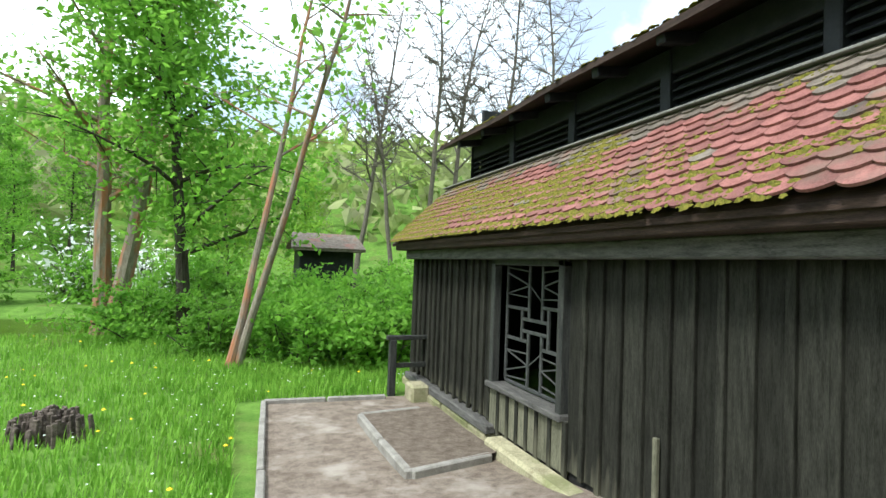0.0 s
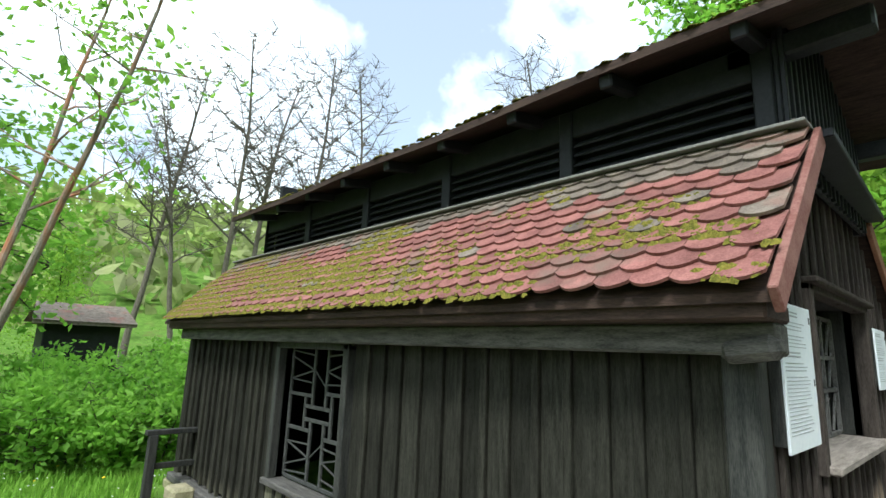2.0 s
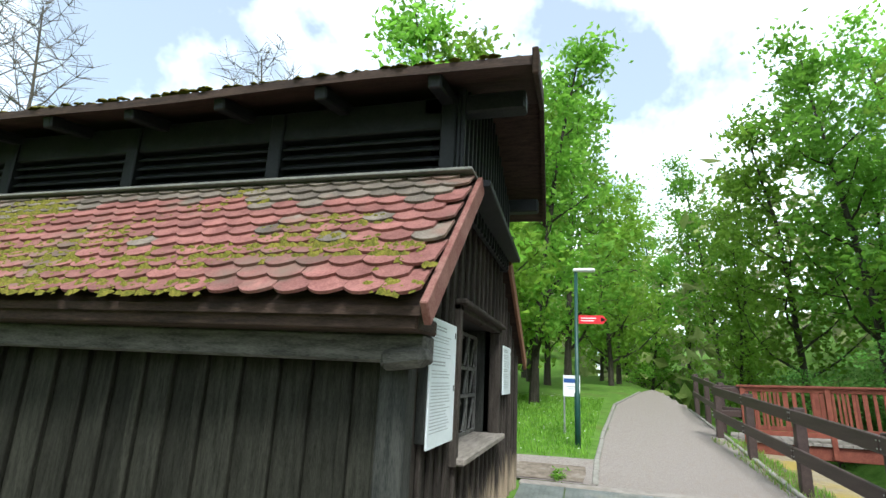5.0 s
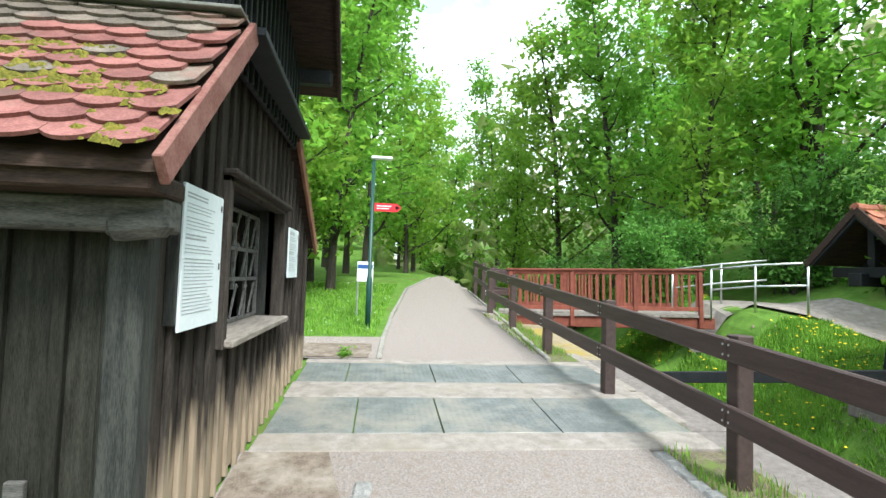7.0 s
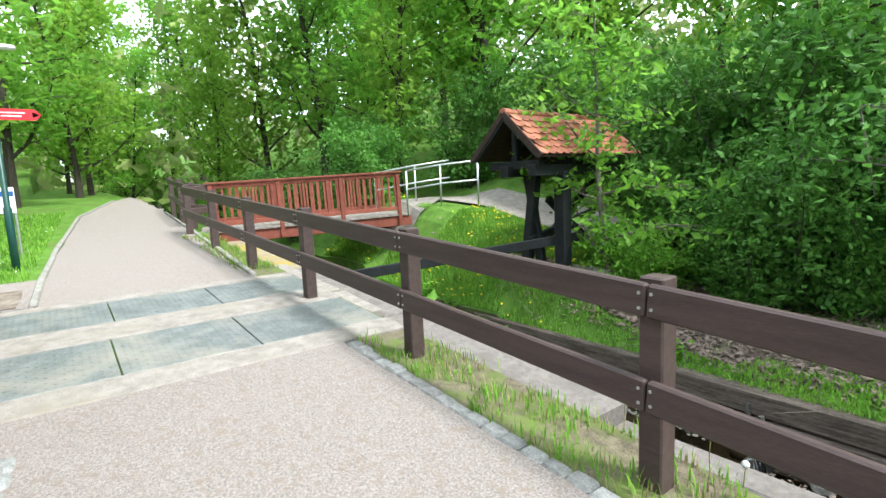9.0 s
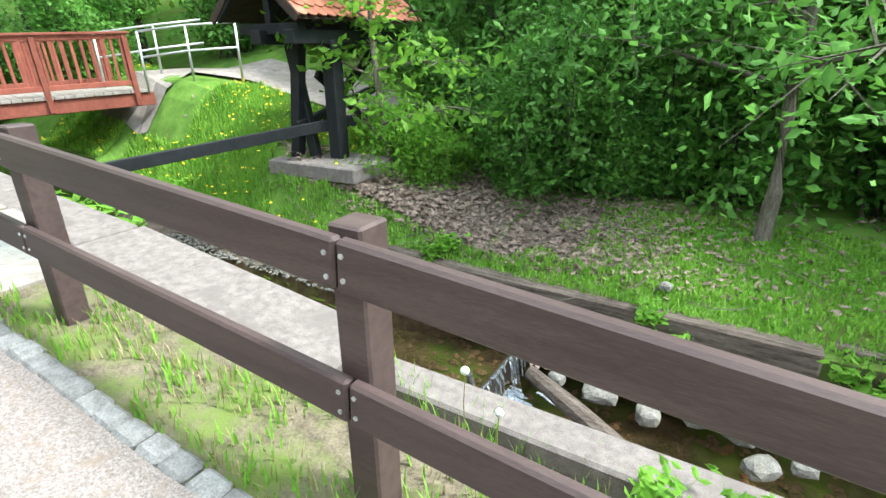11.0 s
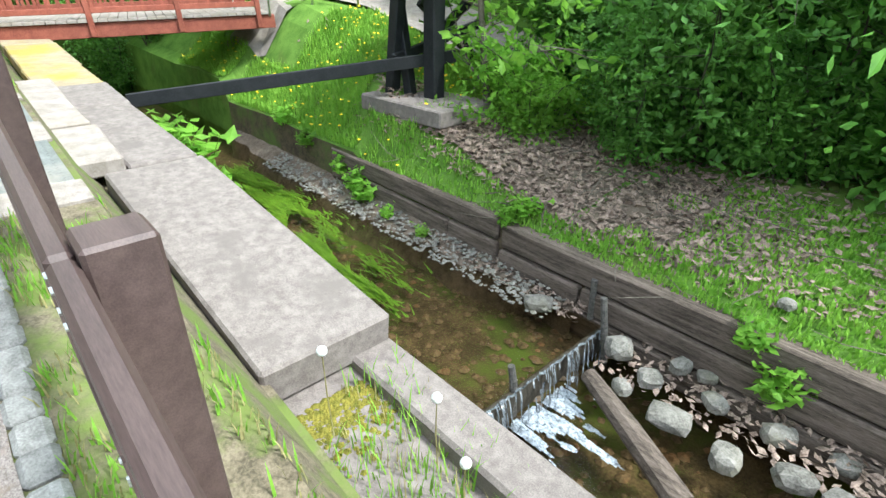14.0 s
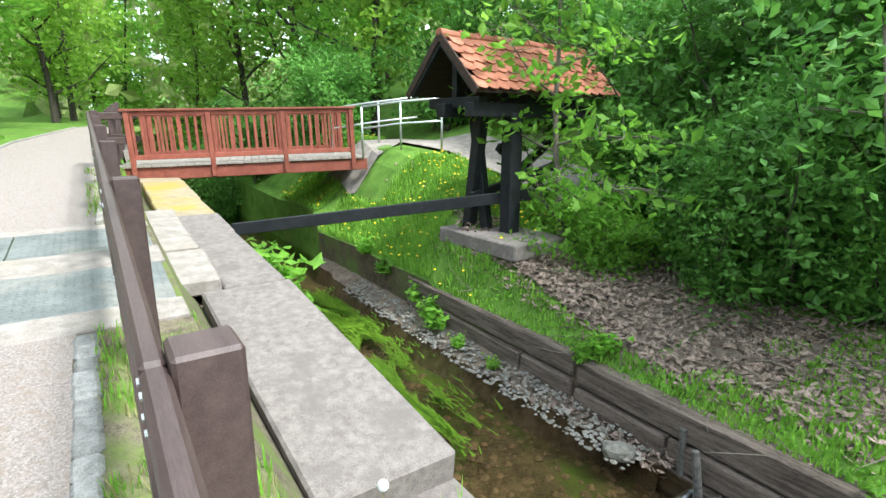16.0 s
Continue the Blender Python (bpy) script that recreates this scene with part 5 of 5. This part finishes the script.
def make_bush(name, seed, h, r, leaves, ls, leafmat, label):
    rnd = random.Random(seed)
    t = thing(name, 0, 0, 0, label, "bush")
    wood, fo, tips = MB(), MB(), []
    for i in range(16):
        az = i * 2.4
        d = Vector((math.cos(az) * rnd.uniform(0.2, 1), math.sin(az) * rnd.uniform(0.2, 1), rnd.uniform(0.7, 1.2)))
        p = limb_path((rnd.gauss(0, r * 0.15), rnd.gauss(0, r * 0.15), -0.1), (d.x * r / h, d.y * r / h, d.z), h * rnd.uniform(0.7, 1.1), rnd, 5, 0.2)
        wood.tube(p, [0.022 * (1 - 0.15 * k) for k in range(6)], 5)
        for k in range(1, 6):
            for z in range(2):
                tp = limb_path(p[k], (rnd.gauss(0, 1), rnd.gauss(0, 1), rnd.gauss(0.1, 0.5)), r * rnd.uniform(0.2, 0.5), rnd, 2, 0.25)
                wood.tube([tp[0], tp[2]], [0.006, 0.002], 3)
                tips += tp
    wood.ob("stems", M_BARKDARK, t)
    for p in tips:
        for i in range(int(leaves / len(tips) * rnd.uniform(0.3, 1.7))):
            c = p + Vector((rnd.gauss(0, r * 0.09), rnd.gauss(0, r * 0.09), rnd.gauss(0, r * 0.07)))
            c.z = max(c.z, 0.03)
            leaf(fo, c, ls * rnd.uniform(0.6, 1.2), rnd)
    tagged(fo.ob("foliage", leafmat, t), kind="stuff")
    return t


def spread_copies(t, spots):
    """Copies of t at (x, y, scale, turn, group)."""
    for x, y, s, rz in spots:
        copy_thing(t, Matrix.Translation((x, y, height(x, y) - 0.05)) @ Matrix.Rotation(radians(rz), 4, "Z") @ Matrix.Diagonal((s, s, s, 1)))


def setp(t, x, y, rz=0):
    t.matrix_basis = Matrix.Translation((x, y, height(x, y) - 0.05)) @ Matrix.Rotation(radians(rz), 4, "Z")


# meadow trees beside the pond
ta = make_tree("tree", 11, 13, 0.25, 0.3, 3.4, 16, 7500, 0.085, M_BARKRED, M_LEAF, "tall maple with reddish lower bark and fresh leaves", stems=2, leans=((0.03, 0.02), (0.2, -0.06)))
setp(ta, -6.0, 15.6)
tb = make_tree("tree", 21, 8.5, 0.07, 0.45, 2.0, 9, 900, 0.07, M_BARKRED, M_LEAF, "leaning double-stemmed tree with peeling reddish bark", stems=2, twigs=2, leans=((0.17, -0.02), (0.27, -0.1)))
setp(tb, -2.75, 8.9)
tm = make_tree("tree", 17, 9, 0.16, 0.2, 3.2, 18, 9000, 0.085, M_BARKDARK, M_LEAF, "leafy young maple on the meadow edge")
setp(tm, -3.7, 12.6)
# bare trees
tbare = make_tree("bare_tree", 5, 14, 0.14, 0.35, 4.2, 22, 0, 0.05, M_BARK, M_LEAF, "tall bare tree with fine twigs", droop=-0.25, twigs=7, fine=0.007)
setp(tbare, 5.2, 27)
tagged(tbare, group="bare trees")
spread_copies(tbare, [(7.0, 27, 1.25, 80), (8.6, 27, 1.3, 200), (3.6, 29, 1.2, 140), (13, 11, 0.85, 30), (15.5, 12, 0.9, 250), (11, 27, 1.3, 100), (13.5, 25, 1.2, 60), (-16, 32, 0.8, 20), (-11, 34, 0.7, 120)])
# forest
tf = make_tree("forest_tree", 31, 13, 0.14, 0.12, 2.9, 20, 4500, 0.112, M_BARKDARK, M_LEAF, "slender forest tree in fresh spring leaf", twigs=1)
tagged(tf, group="forest trees")
setp(tf, 16, -9.5)
tg = make_tree("forest_tree", 37, 11, 0.12, 0.08, 3.1, 20, 4500, 0.112, M_BARKDARK, M_LEAFYEL, "forest tree with yellow-green spring leaves", twigs=1)
tagged(tg, group="forest trees")
setp(tg, 12.5, -10.5)
rnd = random.Random(77)
sa, sb = [], []
for i in range(24):
    x, y = rnd.uniform(-8, 30), rnd.uniform(-13, -20)
    (sa if rnd.random() < 0.55 else sb).append((x, y, rnd.uniform(0.8, 1.25), rnd.uniform(0, 360)))
for x, y in ((11, 1.6), (13.5, 0.6), (16, 1.5), (19, -0.2), (22, 0.8), (26, -2.2), (30, -2.8), (10.8, 2.6), (14.5, 3.4), (17, 5.5), (22, 4.5), (27, 2), (35, -2), (40, -4), (44, -9), (38, -10), (30, -9.5), (23, -7.2), (19.5, -8.4), (46, -6), (36, -5.2), (50, -3), (52, -8), (33, 3), (10.6, 2.6)):
    (sa if rnd.random() < 0.55 else sb).append((x + rnd.uniform(-0.5, 0.5), y, rnd.uniform(0.75, 1.1) * (1.2 if x > 24 else 1), rnd.uniform(0, 360)))
for i in range(9):
    (sa if i % 2 else sb).append((rnd.uniform(-24, 6), rnd.uniform(24, 42), rnd.uniform(0.55, 0.8), rnd.uniform(0, 360)))
spread_copies(tf, sa)
spread_copies(tg, sb)

# bushes
ba = make_bush("bush", 3, 1.5, 1.3, 5200, 0.055, M_LEAF, "dense bright green bush in spring leaf")
tagged(ba, group="green bushes")
setp(ba, -1.3, 9.2)
spread_copies(ba, [(-0.2, 8.8, 0.95, 70), (-2.9, 10.4, 0.9, 150), (-4.6, 12.6, 1.0, 200), (0.8, 10.5, 1.2, 290), (-1.2, 11.8, 1.1, 30), (2.2, 9.6, 1.1, 10), (1.6, 14, 1.4, 90), (-0.8, 15.5, 1.2, 180), (0.5, 17.3, 0.8, 240), (-12, 22, 1.6, 10), (-8, 23, 1.6, 120), (-16, 21, 1.5, 200), (-4, 21, 1.5, 20), (2.3, -8.7, 0.6, 40), (2.9, -9.1, 0.75, 200)])
bw = make_bush("blossoming_bush", 13, 1.7, 1.3, 900, 0.05, M_PETAL, "bush covered in white spring blossom beyond the pond")
tagged(bw, group="blossoming bushes")
setp(bw, -8.4, 23.0)
spread_copies(bw, [(-8.4, 23.6, 2.0, 40), (-5.6, 21.4, 1.5, 200)])
bb = make_bush("shrub", 8, 2.6, 1.7, 8600, 0.05, M_LEAFDARK, "dark green shrub overhanging the stream bank")
tagged(bb, group="bank shrubs")
setp(bb, 0.9, -10.0)
spread_copies(bb, [(2.6, -10.3, 0.8, 80), (1.3, -9.3, 0.62, 10), (-0.4, -9.75, 0.6, 90), (-0.5, -10.2, 1.0, 160), (-1.5, -10.4, 1.25, 250), (-3.4, -10.2, 1.3, 20), (2.2, -11.6, 1.5, 300), (-0.5, -11.8, 1.6, 50), (-5.5, -9.6, 1.3, 110), (4.5, -12.4, 1.4, 70), (7.2, -12.5, 1.3, 150), (10, -11.8, 1.25, 210), (12.6, -9.2, 1.0, 15), (14.5, -7.6, 0.9, 100), (11.2, -8.6, 0.9, 300), (17, -7, 1.0, 60), (9, 3.2, 1.0, 130), (11.5, 3.5, 1.1, 10), (14.5, 3.0, 1.0, 220), (7.0, 7.5, 1.0, 50)])
tn = make_tree("tree", 41, 6.5, 0.08, 0.25, 2.6, 16, 9000, 0.046, M_BARK, M_LEAFDARK, "young hornbeam leaning over the stream bank", (-0.02, 0.03), droop=0.2)
setp(tn, -2.0, -8.9)
tn2 = make_tree("tree", 43, 4.6, 0.045, 0.12, 1.5, 14, 1500, 0.07, M_BARK, M_LEAF, "slim sapling with light green leaves by the trestle", (0.03, 0.06))
setp(tn2, 2.85, -8.5)


# ---------------------------------------------------------------- far woods
def build_far_woods():
    b = MB()
    rnd = random.Random(55)
    for i in range(19000):
        az = rnd.uniform(-1.5, 3.9)
        d = rnd.uniform(45, 120) if az < 1.6 else rnd.uniform(34, 70)
        x, y = d * math.sin(az), d * math.cos(az)
        c = Vector((x, y, height(x, y) + rnd.uniform(0, 5.5 if az < 1.6 else 14) * rnd.uniform(0.5, 1.2)))
        leaf(b, c, rnd.uniform(0.5, 1.15) * (1 if az < 1.6 else 0.6), rnd, 0.2)
    tagged(b.ob("far_woods", M_FARWOOD), "spring woods on the far hillside, haze in the leaf colour", "woods", kind="stuff")


build_far_woods()


# ---------------------------------------------------------------- grass, flowers, litter
def grass(name, n, where, lo, hi, material, label, seed, width=0.006):
    rnd = random.Random(seed)
    b = MB()
    while n > 0:
        p = where(rnd)
        n -= 1
        if not p:
            continue
        x, y, z = p
        h = rnd.uniform(lo, hi)
        a, l = rnd.uniform(0, 6.28), rnd.uniform(0.1, 0.6) * h
        dx, dy = math.cos(a), math.sin(a)
        w = width * rnd.uniform(0.7, 1.5)
        b.add([(x - dy * w, y + dx * w, z - 0.01), (x + dy * w, y - dx * w, z - 0.01), (x + dx * l * 0.4 + dy * w * 0.7, y + dy * l * 0.4 - dx * w * 0.7, z + h * 0.6), (x + dx * l * 0.4 - dy * w * 0.7, y + dy * l * 0.4 + dx * w * 0.7, z + h * 0.6), (x + dx * l, y + dy * l, z + h)], [(0, 1, 2, 3), (3, 2, 4)])
    return tagged(b.ob(name, material), label, "grass", kind="stuff")


def in_left(r):
    x, y = -2.6 - 7 * r.random() ** 1.3, 2.2 + 11 * r.random() ** 1.4
    if r.random() < 0.22:
        x, y = r.uniform(-2.6, 2.5), r.uniform(6.6, 9)
    if x > -0.3 and y < 7.3:
        return None
    return x, y, height(x, y)


def in_right(r):
    x, y = r.uniform(3.2, 11.5), r.uniform(-9.8, -7.2)
    if 7.2 < x < 10.4 and y < -7.9 or abs(x - 3.95) < 0.6 and abs(y + 7.95) < 0.5:
        return None
    return x, y, height(x, y) + 0.05 * sm(-8.9, -7.6, y)


def in_verge(r):
    x, y = r.uniform(-4.5, 9), r.uniform(-3.72, -3.15)
    if 1.7 < x < 5:
        return None
    if noise.noise(Vector((x * 1.7, y * 3, 8))) < -0.12:
        return None
    return x, y, height(x, y)


def in_bank(r):
    x, y = r.uniform(-5, 3.4), r.uniform(-9.3, -7.22)
    if y < -7.5 and noise.noise(Vector((x * 0.9, y * 0.9, 1))) - 0.35 * (x + 0.2) < -0.05 and x > -0.2:
        return None
    return x, y, height(x, y) + 0.05 * sm(-7.7, -7.4, y)


def in_pathside(r):
    x = r.uniform(4.6, 16)
    y = r.uniform(-0.85, 3.0) - 0.06 * max(0, x - 6)
    if 4.5 < x < 6.2:
        return None
    return x, y, height(x, y)


grass("meadow_grass", 34000, in_left, 0.06, 0.2, M_BLADE, "fresh meadow grass beside the hut", 1, 0.008)
grass("bank_grass", 40000, in_right, 0.05, 0.16, M_BLADE, "bright grass on the meadow by the trestle", 2, 0.008)
grass("verge_grass", 3600, in_verge, 0.03, 0.12, M_BLADE, "sparse grass under the railing", 3, 0.005)
grass("dry_verge_grass", 3400, in_verge, 0.03, 0.1, M_DRY, "dry straw-coloured grass under the railing", 4, 0.004)
grass("slope_herbs", 24000, in_bank, 0.02, 0.075, M_BLADE, "low green herbs on the stream bank", 5, 0.012)
grass("pathside_grass", 12000, in_pathside, 0.04, 0.12, M_BLADE, "grass strip beside the gravel path", 6, 0.01)


def flowers(name, n, where, material, s, hz, label, seed):
    rnd = random.Random(seed)
    b = MB()
    for i in range(n):
        p = where(rnd)
        if p:
            c = Vector(p) + Vector((0, 0, rnd.uniform(0.6, 1.2) * hz))
            k = s * rnd.uniform(0.7, 1.2)
            b.add([c + Vector((math.cos(j * 0.9) * k, math.sin(j * 0.9) * k, 0)) for j in range(7)] + [c + Vector((0, 0, k * 0.7))], [(j, (j + 1) % 7, 7) for j in range(7)])
    tagged(b.ob(name, material), label, "flowers", kind="stuff")


flowers("dandelion_flowers", 420, in_right, M_YELLOW, 0.024, 0.13, "yellow dandelions in the meadow grass", 11)
flowers("meadow_dandelions", 60, in_left, M_YELLOW, 0.022, 0.16, "yellow dandelions beside the yard", 12)
flowers("daisies", 420, in_left, M_PETAL, 0.012, 0.12, "small white daisies in the meadow", 13)
flowers("path_daisies", 150, in_pathside, M_PETAL, 0.014, 0.1, "white daisies beside the path", 14)

li = MB()
rr = random.Random(21)
for i in range(6500):
    x, y = rr.gauss(1.6, 1.7), rr.uniform(-9.6, -7.4)
    if rr.random() < 0.12:
        x, y = rr.uniform(-4, 4), rr.uniform(-10.5, -7.1)
    leaf(li, Vector((x, y, height(x, y) + rr.uniform(0.015, 0.05))), rr.uniform(0.025, 0.05), rr, 1.2)
for i in range(900):
    x, y = rr.uniform(0.2, 3.5), rr.uniform(-7.25, -6.95)
    leaf(li, Vector((x, y, -1.4 - (y + 7.25) * 0.6 + rr.uniform(0, 0.03))), rr.uniform(0.02, 0.04), rr, 1.2)
for i in range(420):
    x, y = rr.uniform(-2.4, -0.2), rr.uniform(-7.2, -6.7)
    leaf(li, Vector((x, y, -1.52 - (y + 7.2) * 0.35 + rr.uniform(0, 0.03))), rr.uniform(0.02, 0.04), rr, 1.2)
tagged(li.ob("leaf_litter", M_LITTER), "brown dead leaves on the stream bank", "leaf litter", kind="stuff")
patch_strip("bare_soil", [(-1.2, -7.5, -1.2, -8.6), (0.4, -7.45, 0.4, -9.4), (3.2, -7.6, 3.2, -9.4)], M_SOIL, lift=0.012, label="bare soil on the shaded bank", category="soil")

tw_ = MB()
for i in range(160):
    x, y = rr.gauss(1.2, 1.8), rr.uniform(-9.2, -7.0)
    p = limb_path((x, y, height(x, y) + 0.03), (rr.gauss(0, 1), rr.gauss(0, 1), 0.12), rr.uniform(0.2, 0.8), rr, 3, 0.25)
    tw_.tube(p, [0.007, 0.006, 0.004, 0.002], 4)
tagged(tw_.ob("fallen_twigs", M_BARK), "fallen dry twigs on the bank", "twigs", kind="stuff")


# herbs and dandelion clocks
def make_herb(name, seed, n, h, ls, label):
    rnd = random.Random(seed)
    t = thing(name, 0, 0, 0, label, "plant")
    b, s = MB(), MB()
    for i in range(n):
        az = rnd.uniform(0, 6.28)
        p = limb_path((rnd.gauss(0, h * 0.12), rnd.gauss(0, h * 0.12), 0), (math.cos(az) * 0.5, math.sin(az) * 0.5, 1), h * rnd.uniform(0.5, 1.1), rnd, 3, 0.15)
        s.tube(p, [0.004, 0.0035, 0.003, 0.002], 4)
        for q in p[1:]:
            for k in range(3):
                leaf(b, q + Vector((rnd.gauss(0, ls * 0.9), rnd.gauss(0, ls * 0.9), rnd.gauss(0, ls * 0.4))), ls * rnd.uniform(0.7, 1.2), rnd, 1.2)
    s.ob("stems", M_BLADE, t)
    b.ob("leaves", M_LEAF, t)
    return t


h1 = make_herb("herb", 2, 16, 0.5, 0.06, "leafy green herb growing from the stream wall")
h1.location = (4.5, -4.75, -0.5)
tagged(h1, group="herbs by the stream")
for x, y, z, s in ((3.9, -4.72, -0.55, 1.35), (3.4, -4.8, -0.9, 1.1), (4.7, -0.4, 0.4, 0.4), (4.1, -4.75, -0.6, 1.0), (3.7, -4.75, -0.75, 0.8), (3.2, -4.7, -0.8, 0.7), (4.1, -6.85, -1.3, 0.8), (3.8, -6.75, -1.35, 0.7), (4.6, -6.9, -1.2, 0.7), (2.9, -7.15, -0.8, 0.5), (1.35, -7.0, -0.95, 0.6), (1.2, -7.1, -0.8, 0.5), (-2.7, -6.95, -1.5, 0.7), (-3.0, -6.9, -1.3, 0.7), (-3.3, -6.95, -1.5, 0.8), (-3.6, -6.9, -1.3, 0.7), (-2.8, -6.95, -1.15, 0.6), (-3.2, -7.0, -1.1, 0.6), (-1.5, -6.8, -1.3, 0.7), (-1.2, -6.85, -1.0, 0.55), (-1.75, -4.2, -0.44, 0.5), (-2.1, -4.3, -0.44, 0.45), (5.6, -6.9, -1.0, 0.7), (6.4, -6.9, -0.8, 0.7), (3.2, -6.7, -1.38, 0.4), (2.5, -6.7, -1.4, 0.35)):
    copy_thing(h1, Matrix.Translation((x, y - (0.27 if y < -6 else 0.1), z - 0.12)) @ Matrix.Rotation(x * 7, 4, "Z") @ Matrix.Diagonal((s, s, s, 1)))


def dandelion_clock(x, y, z, h):
    t = thing("dandelion_clock", x, y, z, "white dandelion seed head on a thin stem", "flower", "dandelion clocks")
    MB().tube([(0, 0, 0), (0.01, 0.005, h * 0.5), (0, 0.01, h)], [0.004, 0.0035, 0.003], 5).ob("stem", M_DRY, t)
    b = MB()
    r = random.Random(int(x * 100))
    for i in range(150):
        d = Vector((r.gauss(0, 1), r.gauss(0, 1), r.gauss(0, 1))).normalized()
        c = Vector((0, 0.01, h)) + d * 0.022
        a = d.orthogonal() * 0.006
        w = d.cross(a)
        b.add([c - a, c + w, c + a, c - w, Vector((0, 0.01, h)) + d * 0.004], [(0, 1, 2, 3), (0, 2, 4), (1, 3, 4)])
    b.ob("seed_head", M_PETAL, t)


for x, y, h in ((-0.35, -3.95, 0.5), (-0.78, -4.2, 0.42), (-1.0, -4.15, 0.3)):
    dandelion_clock(x, y - 0.1, slope(x) - 0.5, h)


def in_ledge(r):
    x, y = r.gauss(-0.6, 0.55), r.uniform(-4.6, -3.8)
    if x > -0.05 or noise.noise(Vector((x * 3, y * 3, 6))) < -0.05:
        return None
    return x, y, slope(-9) - 0.46 + (x + 9) * 0.048


grass("ledge_grass", 900, in_ledge, 0.03, 0.2, M_BLADE, "grass tufts on the stone ledge", 15, 0.004)
grass("ledge_dry_grass", 700, in_ledge, 0.02, 0.14, M_DRY, "dry grass tufts on the stone ledge", 16, 0.003)
mo = MB()
for i in range(500):
    x, y = -0.06 - abs(rr.gauss(0, 0.16)), rr.uniform(-4.4, -3.9)
    z = slope(-9) - 0.46 + (x + 9) * 0.048
    s = rr.uniform(0.008, 0.025)
    mo.add([(x + math.cos(k * 1.257) * s, y + math.sin(k * 1.257) * s, z) for k in range(5)] + [(x, y, z + s * 0.6)], [(k, (k + 1) % 5, 5) for k in range(5)])
tagged(mo.ob("ledge_moss", M_MOSS), "yellow-green moss at the step of the ledge", "moss", kind="stuff")

build_lower_tiles()
